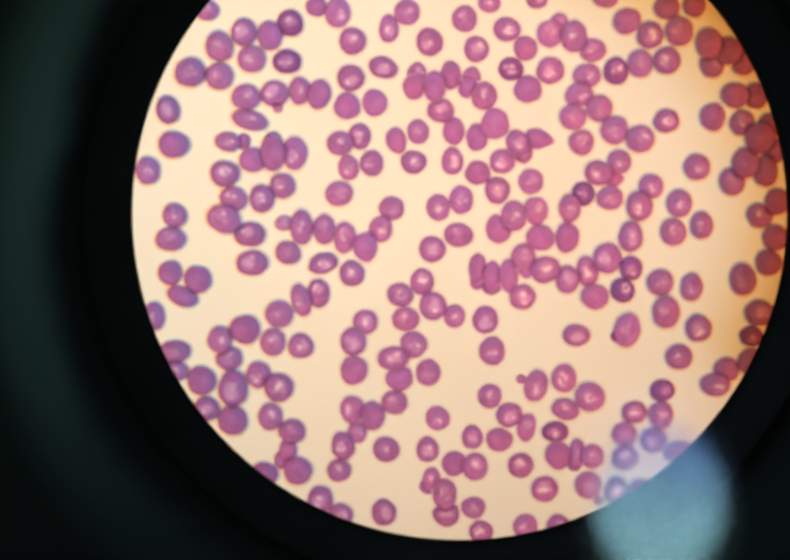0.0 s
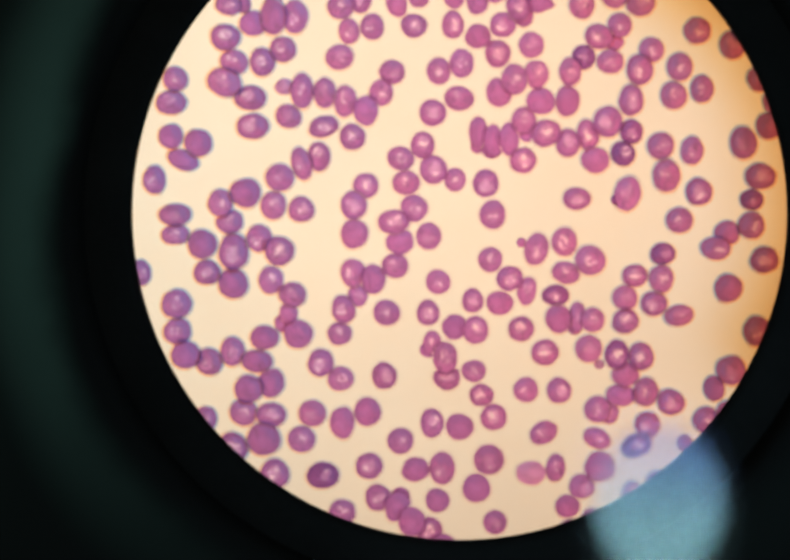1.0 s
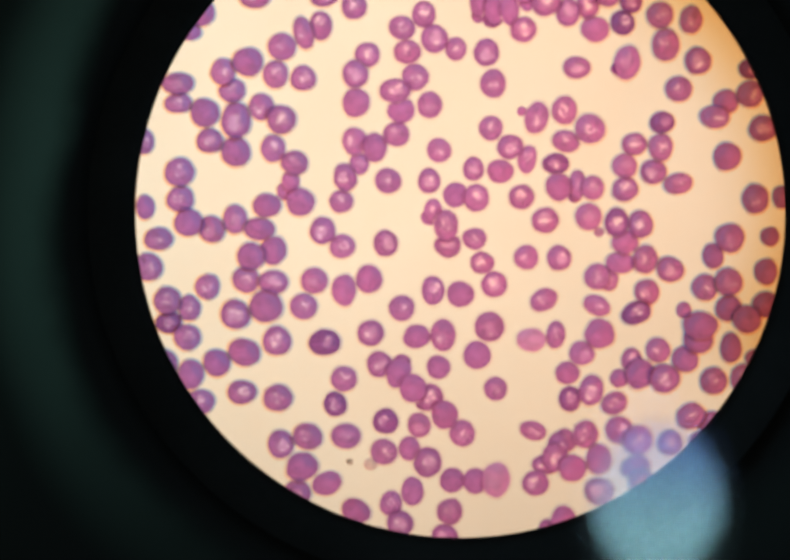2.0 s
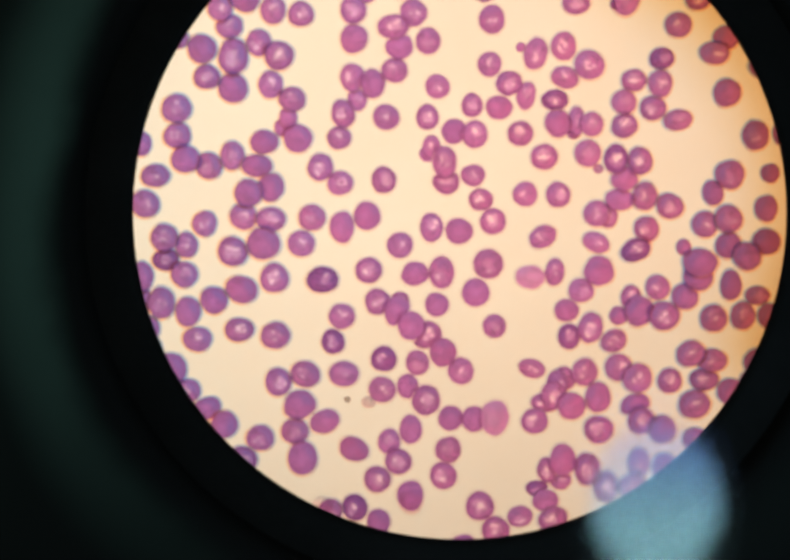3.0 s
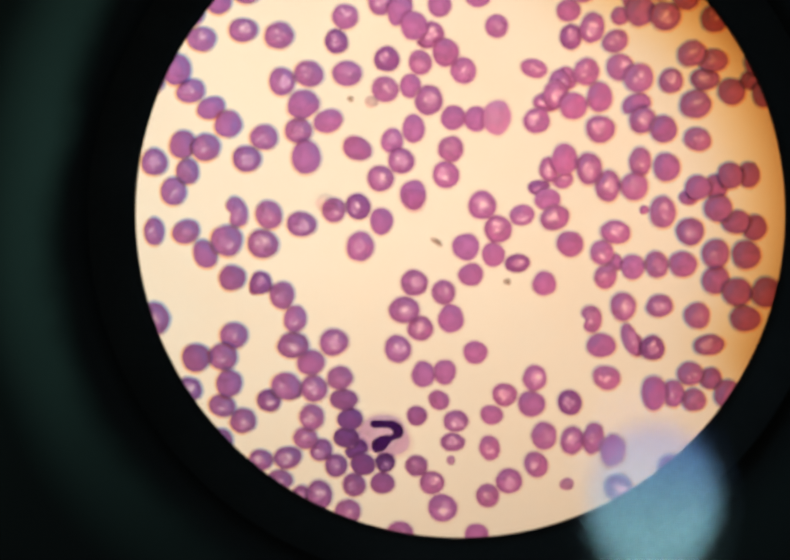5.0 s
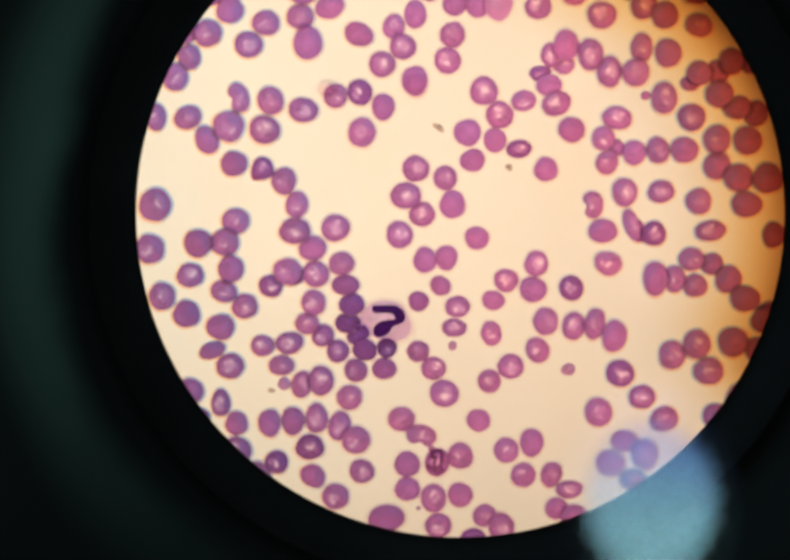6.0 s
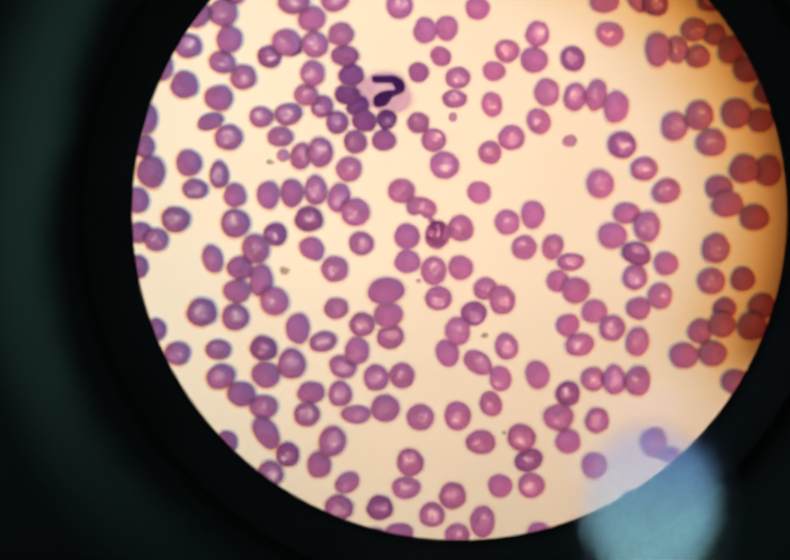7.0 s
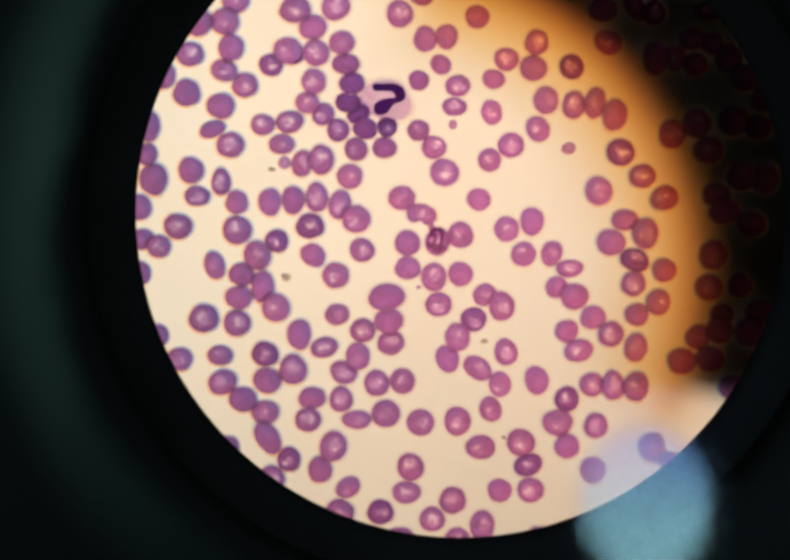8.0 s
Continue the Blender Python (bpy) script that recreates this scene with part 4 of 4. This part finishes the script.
cells("solid",
    (74.4, -96.1, 6.6, 6.4, 0), (79.4, -100.7, 7.6, 8.2, 0), (84.3, -106.5, 8.8, 7.6, 0), (-95.3, -129.5, 6.6, 6.6, 0),
    (-94.9, -121.1, 7.5, 9.0, 0), (-83.2, -111.1, 8.0, 8.0, 0), (-75.5, -122.0, 7.9, 4.9, 20), (-73.0, -115.0, 8.4, 7.5, 0),
    (-34.8, -113.8, 7.5, 6.4, 0), (-31.8, -117.3, 7.1, 6.7, 0), (-29.7, -121.8, 7.3, 6.7, 0), (-23.9, -127.5, 7.3, 6.4, 0))
cells("solid",
    (45.1, -117.7, 7.5, 9.3, -5), (80.9, -119.5, 9.0, 8.7, 0), (88.0, -121.6, 7.6, 7.0, 0), (90.4, -113.0, 8.2, 7.6, 0),
    (92.0, -110.9, 8.2, 6.7, 0), (94.6, -118.0, 6.1, 6.7, 0), (-97.2, -145.4, 6.8, 7.6, 0), (-93.1, -137.0, 8.4, 9.3, 0),
    (-81.9, -134.3, 7.5, 7.8, 0), (-68.2, -143.9, 6.6, 7.1, 0), (-58.3, -143.8, 6.8, 8.1, 0), (-51.3, -143.2, 6.9, 8.4, 0))
cells("solid",
    (4.4, -143.0, 7.1, 6.8, 0), (20.3, -149.6, 7.1, 8.4, 0), (48.2, -149.2, 8.1, 6.3, 0), (75.7, -141.7, 8.3, 7.1, 0),
    (78.3, -146.5, 9.2, 7.7, 0), (83.3, -136.1, 9.0, 8.4, 0), (90.1, -136.6, 8.2, 9.1, 0), (-96.7, -165.1, 5.3, 6.8, 0),
    (-96.6, -155.0, 7.6, 6.1, 0), (-66.7, -165.5, 7.7, 6.9, 0), (-60.4, -169.3, 6.9, 9.9, 0), (-45.3, -159.7, 7.8, 6.6, -35))
cells("solid",
    (-17.0, -156.1, 7.7, 7.7, 0), (-16.9, -163.6, 7.7, 7.1, 0), (-1.1, -165.4, 7.5, 7.4, 0), (27.8, -169.4, 6.9, 6.6, 0),
    (44.0, -155.9, 8.6, 7.8, 0), (59.9, -164.2, 7.1, 6.9, 0), (82.8, -168.8, 7.1, 7.1, 0), (86.2, -150.5, 8.5, 7.6, 0),
    (-91.5, -183.8, 5.5, 6.7, 0), (-67.6, -172.4, 8.1, 6.9, 0), (-49.5, -183.5, 7.2, 9.0, 0), (-23.3, -172.3, 11.0, 8.1, 8))
cells("solid",
    (-22.6, -179.5, 8.7, 7.8, 15), (30.7, -182.5, 7.2, 6.6, 25), (33.1, -172.1, 8.4, 7.8, 0), (38.6, -178.4, 7.8, 6.9, 0),
    (51.7, -177.5, 7.2, 6.6, 0), (70.1, -184.3, 7.1, 7.1, 0), (76.7, -182.2, 7.7, 7.7, 0), (77.4, -177.7, 6.7, 6.7, 0),
    (85.5, -182.8, 8.6, 8.3, 0), (88.5, -176.8, 7.6, 7.6, 0), (-66.3, -202.9, 8.3, 7.5, 0), (-59.1, -197.3, 8.3, 7.8, 0))
cells("solid",
    (-45.6, -202.6, 8.1, 6.8, 10), (-5.0, -190.7, 6.9, 8.7, 15), (21.7, -197.2, 7.1, 8.6, 10), (65.3, -191.5, 8.4, 7.7, 0),
    (73.9, -190.9, 8.0, 7.7, 0), (80.7, -199.4, 8.3, 7.4, 0), (-70.5, -217.2, 6.1, 6.7, 0), (-58.9, -214.6, 6.6, 10.8, 32),
    (-43.2, -224.0, 7.1, 8.0, 0), (30.8, -217.0, 7.4, 7.4, 0), (38.6, -224.2, 7.5, 7.7, 0), (61.1, -221.0, 6.2, 4.6, 0))
cells("solid",
    (-26.5, -246.5, 7.8, 7.8, 0), (-19.4, -244.3, 8.6, 6.2, 0), (-15.6, -249.4, 7.5, 7.5, 0), (10.6, -230.2, 7.1, 7.2, 0),
    (22.3, -245.3, 7.4, 8.6, 0), (50.2, -234.4, 6.8, 5.5, 0), (-21.8, -250.3, 8.0, 8.0, 0))
cells("pale",
    (-52.2, 138.8, 5.6, 4.6, 0), (21.0, 24.0, 8.6, 6.9, 0), (10.4, -17.9, 8.3, 10.5, 0), (-53.9, -132.0, 3.7, 3.7, 0))
cells("ring",
    (-64.2, 195.5, 7.4, 8.5, 0), (-31.9, 193.0, 8.0, 8.0, 0), (-21.1, 196.7, 5.8, 8.5, 0), (-9.0, 192.7, 8.0, 8.3, 0),
    (4.9, 190.5, 7.4, 7.8, 0), (14.0, 196.5, 8.2, 7.2, 0), (22.9, 205.6, 6.4, 6.1, 0), (56.5, 194.7, 7.8, 8.0, 0),
    (-86.8, 172.5, 6.7, 8.5, 15), (-55.1, 177.3, 8.2, 7.8, 0), (-32.4, 181.9, 8.2, 7.8, 0), (-22.8, 185.1, 8.7, 6.5, -15))
cells("ring",
    (-5.7, 172.4, 8.0, 7.4, 0), (26.9, 184.2, 8.3, 8.0, 0), (61.5, 187.1, 7.8, 8.2, 0), (-69.9, 153.5, 8.5, 7.8, 0),
    (-29.8, 164.6, 6.7, 7.8, 0), (-13.8, 157.0, 7.6, 7.1, 0), (-2.2, 157.3, 6.5, 8.3, 0), (12.6, 157.2, 7.6, 7.4, 0),
    (17.2, 162.5, 6.9, 8.5, 15), (18.8, 160.2, 5.9, 7.2, 0), (41.3, 153.7, 8.5, 7.2, -10), (61.4, 169.2, 7.6, 6.9, 0))
cells("ring",
    (-62.5, 135.5, 9.3, 7.2, 0), (-58.8, 146.1, 7.4, 8.2, 0), (-8.2, 131.1, 8.0, 7.8, 0), (11.1, 148.6, 7.4, 8.3, 0),
    (50.8, 134.8, 7.2, 9.1, 0), (53.4, 143.9, 7.8, 8.9, 0), (-61.7, 127.0, 9.1, 7.6, 0), (-42.0, 118.0, 6.7, 8.5, 0),
    (-40.6, 126.9, 8.9, 6.1, 15), (-32.1, 123.9, 7.4, 7.8, 0), (-11.2, 121.4, 7.2, 7.8, 0), (-8.0, 114.2, 8.2, 8.5, 0))
cells("ring",
    (7.6, 110.1, 7.4, 8.5, 0), (9.4, 120.4, 6.3, 5.7, 0), (18.6, 116.9, 7.6, 7.8, 0), (25.4, 125.0, 8.9, 8.0, 20),
    (32.0, 122.1, 7.2, 8.3, 0), (37.9, 124.5, 6.7, 8.9, 0), (43.9, 128.4, 8.3, 9.3, 0), (89.1, 112.1, 8.8, 7.6, 0),
    (-47.3, 102.3, 7.6, 7.4, 0), (-31.7, 103.6, 7.6, 8.4, 0), (-28.1, 109.4, 7.4, 7.4, 0), (-19.8, 98.6, 9.1, 7.4, 0))
cells("ring",
    (34.6, 105.5, 8.2, 6.5, 0), (71.0, 107.6, 7.6, 8.0, 0), (-75.3, 83.6, 7.8, 7.2, 0), (-67.4, 89.7, 8.7, 10.7, 0),
    (-53.9, 90.0, 8.5, 8.7, 0), (-34.7, 72.6, 6.9, 8.4, 15), (-9.6, 71.6, 6.7, 7.6, 0), (3.7, 75.2, 6.3, 7.2, 0),
    (14.7, 81.8, 7.8, 7.4, 25), (51.9, 82.6, 7.2, 6.7, 0), (57.6, 74.3, 7.8, 7.1, 0), (90.4, 87.3, 8.2, 7.6, 0))
cells("ring",
    (-41.5, 56.7, 7.6, 8.0, 0), (-22.6, 52.9, 7.2, 8.0, 0), (-4.0, 52.4, 8.0, 7.4, 0), (4.5, 66.5, 7.4, 8.5, 0),
    (18.1, 66.8, 7.4, 7.6, 0), (25.2, 59.8, 7.8, 7.8, 0), (34.0, 67.1, 4.0, 4.0, 0), (49.1, 69.1, 7.8, 7.1, 15),
    (53.7, 58.6, 7.1, 8.4, 15), (-67.6, 31.6, 8.9, 8.4, -15), (-56.3, 41.2, 9.0, 7.0, 0), (-8.4, 38.8, 6.9, 8.6, 0))
cells("ring",
    (6.3, 47.1, 7.1, 6.7, 0), (9.9, 40.6, 7.5, 8.0, 0), (29.3, 48.5, 7.1, 7.6, 0), (55.7, 38.3, 7.3, 7.5, 0),
    (62.5, 45.1, 8.0, 7.4, -20), (-55.2, 23.7, 8.4, 8.6, 0), (-27.1, 26.0, 7.7, 7.9, 0), (-24.3, 16.6, 8.0, 7.7, -20),
    (51.0, 17.9, 6.0, 7.2, 0), (60.9, 12.5, 9.0, 8.6, 0), (-65.7, 8.3, 8.6, 6.9, 5), (-54.0, -7.2, 7.7, 8.2, 0))
cells("ring",
    (-9.4, 6.8, 8.2, 8.2, 20), (29.1, -7.7, 6.3, 7.9, 0), (38.9, 8.9, 7.3, 9.0, -10), (62.6, -6.9, 6.9, 7.5, 0),
    (72.7, -6.5, 8.6, 6.4, 0), (-10.0, -12.7, 8.4, 9.0, 0), (22.3, -18.9, 7.7, 7.7, 0), (25.4, -13.3, 8.4, 5.8, 0),
    (28.0, -11.2, 7.6, 8.6, 0), (41.4, -21.4, 8.5, 8.2, 0), (54.0, -18.7, 7.9, 7.9, 0), (-92.3, -31.3, 7.6, 7.9, 0))
cells("ring",
    (-64.6, -30.3, 8.4, 7.7, 10), (-48.2, -49.9, 8.9, 7.3, 0), (-24.5, -36.2, 8.0, 7.7, 0), (-18.3, -30.9, 8.0, 7.7, 0),
    (-4.9, -35.1, 8.0, 8.0, 0), (6.0, -44.2, 8.4, 8.6, 0), (26.2, -33.4, 6.2, 7.5, 0), (27.7, -48.0, 8.6, 7.5, 20),
    (38.0, -33.2, 7.5, 9.7, 0), (43.6, -38.4, 7.5, 9.4, 0), (-59.8, -55.8, 9.2, 8.4, 0), (-14.4, -67.5, 8.0, 8.0, 0))
cells("ring",
    (10.7, -51.4, 8.2, 8.4, 0), (46.0, -52.3, 8.6, 7.1, -10), (68.3, -52.1, 8.0, 8.2, 20), (-50.7, -86.2, 9.4, 7.7, 0),
    (-38.5, -85.3, 8.6, 8.0, 25), (-19.3, -87.3, 8.0, 8.2, 0), (-17.4, -75.6, 9.0, 8.2, 0), (-12.6, -81.1, 7.7, 7.7, 0),
    (48.2, -74.6, 7.3, 8.6, 0), (59.1, -74.4, 7.9, 6.6, 5), (74.0, -86.1, 8.8, 6.2, 5), (-82.1, -99.5, 8.0, 7.1, 0))
cells("ring",
    (-65.7, -108.8, 7.7, 7.3, 0), (-51.1, -99.5, 6.8, 5.8, 0), (-44.4, -99.1, 7.9, 7.9, 0), (-1.9, -108.9, 7.3, 6.7, 0),
    (12.7, -101.0, 7.3, 7.1, 0), (21.7, -96.0, 7.1, 7.7, 0), (-70.1, -126.7, 8.0, 7.7, 0), (-60.4, -120.6, 7.1, 6.2, 0),
    (-52.3, -119.8, 8.2, 6.7, 15), (-42.3, -117.5, 6.7, 6.7, 0), (-37.8, -122.2, 6.7, 6.9, 0), (-9.1, -127.4, 7.5, 6.9, 0))
cells("ring",
    (-2.9, -115.2, 7.3, 5.6, 0), (14.0, -126.8, 7.7, 7.7, 0), (32.9, -114.7, 6.9, 8.4, -10), (-80.1, -142.0, 7.5, 6.0, 0),
    (-72.9, -137.8, 5.7, 8.1, 0), (-48.6, -132.2, 6.4, 8.0, -15), (-44.2, -142.4, 6.8, 8.9, 0), (-42.8, -131.1, 7.5, 8.9, 0),
    (-37.2, -144.7, 6.9, 9.0, -10), (-5.9, -134.9, 8.8, 8.2, 0), (53.5, -136.0, 7.7, 7.2, 0), (-85.8, -151.1, 8.3, 7.7, 0))
cells("ring",
    (-68.1, -152.2, 8.6, 8.4, 0), (-30.6, -158.2, 7.5, 7.1, 0), (31.6, -163.7, 8.0, 5.4, 5), (50.7, -168.3, 7.2, 7.5, 0),
    (-78.1, -178.7, 8.9, 8.3, 0), (-68.1, -180.1, 8.0, 7.8, 0), (-42.0, -187.4, 8.1, 6.3, 12), (-30.4, -182.3, 7.4, 7.4, 0),
    (-22.0, -185.9, 8.1, 7.5, 0), (-7.7, -174.5, 7.8, 7.5, 0), (11.2, -175.0, 7.7, 8.9, 0), (12.5, -188.8, 6.9, 8.1, 10))
cells("ring",
    (34.3, -188.3, 8.4, 6.9, 10), (44.0, -183.4, 7.5, 7.8, 0), (-72.4, -197.8, 8.4, 7.5, 20), (-51.3, -194.0, 8.3, 9.0, 0),
    (-46.8, -209.0, 7.5, 7.5, 0), (-36.9, -202.9, 7.1, 7.7, 0), (-36.1, -194.8, 8.4, 6.8, -25), (-26.2, -198.1, 7.5, 8.0, 0),
    (-2.0, -209.5, 8.0, 8.7, 0), (38.2, -198.5, 7.1, 7.2, 0), (44.6, -198.8, 6.6, 9.0, 0), (-57.7, -226.6, 7.8, 7.5, 0))
cells("ring",
    (-39.3, -217.1, 8.1, 9.2, -20), (-16.1, -223.3, 8.1, 8.3, 0), (17.0, -215.9, 8.6, 8.1, 0), (39.4, -210.8, 7.1, 7.5, 0),
    (-37.3, -236.7, 8.4, 7.8, 0), (-9.6, -238.8, 7.7, 7.4, 0), (-3.5, -233.2, 8.1, 8.1, 0), (19.9, -230.1, 8.0, 7.5, 0))
cells("dark",
    (-50.5, 198.2, 8.0, 7.8, -10), (-51.4, 186.9, 8.5, 7.2, 0), (15.2, 184.6, 7.6, 6.9, 0), (46.4, 184.0, 7.2, 8.3, 0),
    (36.6, 147.5, 6.9, 7.4, 0), (48.3, 118.9, 7.1, 7.4, 0), (50.8, 125.4, 6.9, 7.1, 0), (86.7, 105.2, 6.7, 6.1, 0),
    (28.4, 76.8, 7.8, 6.3, 0), (60.2, 89.1, 7.4, 6.3, 15), (46.5, 59.2, 7.1, 8.5, 0), (52.5, 32.1, 9.0, 6.7, 25))
cells("dark",
    (-87.5, 29.2, 7.6, 6.7, 0), (-40.9, 23.2, 9.5, 7.7, 0), (-37.7, 4.8, 6.9, 7.3, 0), (-22.6, -0.4, 7.5, 7.7, 0),
    (32.6, 6.3, 6.7, 7.5, 0), (-31.2, -44.6, 7.3, 8.0, 10), (23.1, -39.0, 6.9, 4.7, 0), (-60.4, -67.5, 6.7, 6.7, 0),
    (16.5, -61.6, 7.5, 5.6, 10), (57.0, -87.0, 7.1, 7.5, 0), (-57.9, -102.7, 7.1, 6.7, 0), (32.2, -103.3, 7.1, 7.7, 10))
cells("dark",
    (-23.1, -121.3, 6.0, 6.0, 0), (46.9, -128.9, 8.3, 8.1, 0), (-56.2, -155.5, 7.1, 6.8, 0), (-46.2, -151.0, 8.6, 7.5, 0),
    (51.1, -161.2, 8.7, 6.9, -20), (-59.7, -189.4, 8.1, 7.4, 0), (2.8, -179.0, 7.7, 7.5, 0), (30.8, -202.9, 7.2, 7.7, 0),
    (-52.5, -220.9, 6.9, 7.4, 0), (19.1, -222.5, 8.6, 6.9, 25), (-25.1, -236.8, 8.0, 7.4, 0))
cells("ghost",
    (-27.1, -13.2, 3.9, 3.3, 0),)
cells("folded",
    (-8.0, -155.6, 7.4, 8.6, 0),)
cells("tear",
    (23.4, 163.9, 8.9, 6.1, -10),)
platelets(
    (-9.7, -151.4, 2.1, 2.0, 0), (-13.6, -169.3, 1.3, 1.2, 0), (-54.1, 173.1, 3.1, 3.1, 0), (41.3, 56.3, 3.1, 2.8, 0), (-3.4, -120.6, 2.5, 2.8, 0), (31.3, -127.7, 4.2, 3.6, 10))
smudges((-14.4, -42.9, 9.4, 9.7, 0), (-40.8, -43.5, 8.0, 7.1, 0))
specks(
    (-33.4, -12.4, 1.9, 1.9, 0), (-7.6, -55.2, 3.7, 1.8, -30), (13.5, -67.1, 2.1, 2.1, 0), (-53.4, -166.3, 2.8, 2.5, 0),
    (6.0, -185.5, 2.1, 1.5, 20), (-57.7, -134.0, 2.2, 1.5, 0), (11.8, -214.4, 1.2, 1.2, 0))
white_blood_cell(*WHITE)

red_blood_cells()
eye_lens = eyepiece()
condenser()
lamp_house()
window()
leaf = vignette_leaf()


def motions():
    rows = [(0.0, 19.28, -121.93), (0.1, 19.19, -117.15), (0.2, 19.06, -112.48), (0.3, 19.13, -106.78), (0.4, 19.30, -102.33), (0.5, 19.10, -99.30),
            (0.7, 19.07, -92.87), (1.0, 19.42, -81.35), (1.2, 19.38, -76.88), (1.5, 19.47, -66.32), (1.6, 19.36, -60.76), (1.7, 19.37, -54.46),
            (2.8, 19.86, -30.22), (2.9, 19.54, -27.29), (3.0, 19.19, -23.15), (3.2, 19.16, -10.94), (3.3, 19.14, -7.19), (3.5, 19.34, 0.63),
            (3.7, 19.35, 10.19), (3.9, 19.33, 16.37), (4.0, 19.26, 21.21), (4.1, 18.91, 24.82), (4.2, 19.29, 27.19), (4.3, 19.61, 29.69),
            (4.5, 19.67, 36.17), (4.6, 19.87, 43.12), (4.7, 19.87, 50.74), (5.8, 19.50, 92.11), (5.9, 19.69, 97.11), (6.0, 20.27, 100.83),
            (6.1, 20.03, 108.67), (6.2, 20.00, 117.41), (6.3, 20.00, 124.94), (6.4, 19.99, 131.73), (6.5, 20.09, 139.17), (6.7, 20.61, 149.26),
            (6.8, 20.63, 155.74), (6.9, 20.70, 164.24), (7.0, 20.61, 169.05), (7.1, 20.55, 173.99), (7.2, 20.44, 176.28), (7.3, 19.91, 176.04),
            (7.5, 20.18, 170.70), (7.7, 20.16, 168.94), (7.8, 19.96, 167.93), (7.9, 19.99, 167.34), (8.0, 20.37, 167.11)]
    walk(smear, [(t, pose(x * MM, y * MM, 0)) for t, x, y in rows])
    # the added glass slides so that the flare drifts as seen from the camera
    walk(eye_lens, [(t, pose(x * MM, y * MM, 0)) for t, x, y in [(0.0, 0, 0), (1.5, -0.2, 0), (3.5, -1.1, 0), (4.7, -1.4, 0), (6.0, -2.0, -0.5), (7.0, -2.6, -0.5), (8.0, -4.0, -1.0)]])
    # how far the added vignette leaf has come in, and its height
    inward = [(0.0, 0.23, 23), (1.0, 0.15, 26), (1.5, 0.12, 27), (3.0, 0.12, 26), (4.0, 0.12, 25), (4.7, 0.21, 22), (5.8, 0.40, 20), (6.0, 0.40, 20), (6.5, 0.31, 22), (7.0, 0.42, 24),
              (7.2, 0.57, 22), (7.4, 0.54, 20), (7.6, 0.53, 16), (7.8, 0.68, 8), (8.0, 0.95, 2)]
    walk(leaf, [(t, pose((45.0 - 53.0 * f) * MM, y * MM, -53 * MM, 0, 0, 2 - 14 * (1 - f))) for t, f, y in inward])


motions()
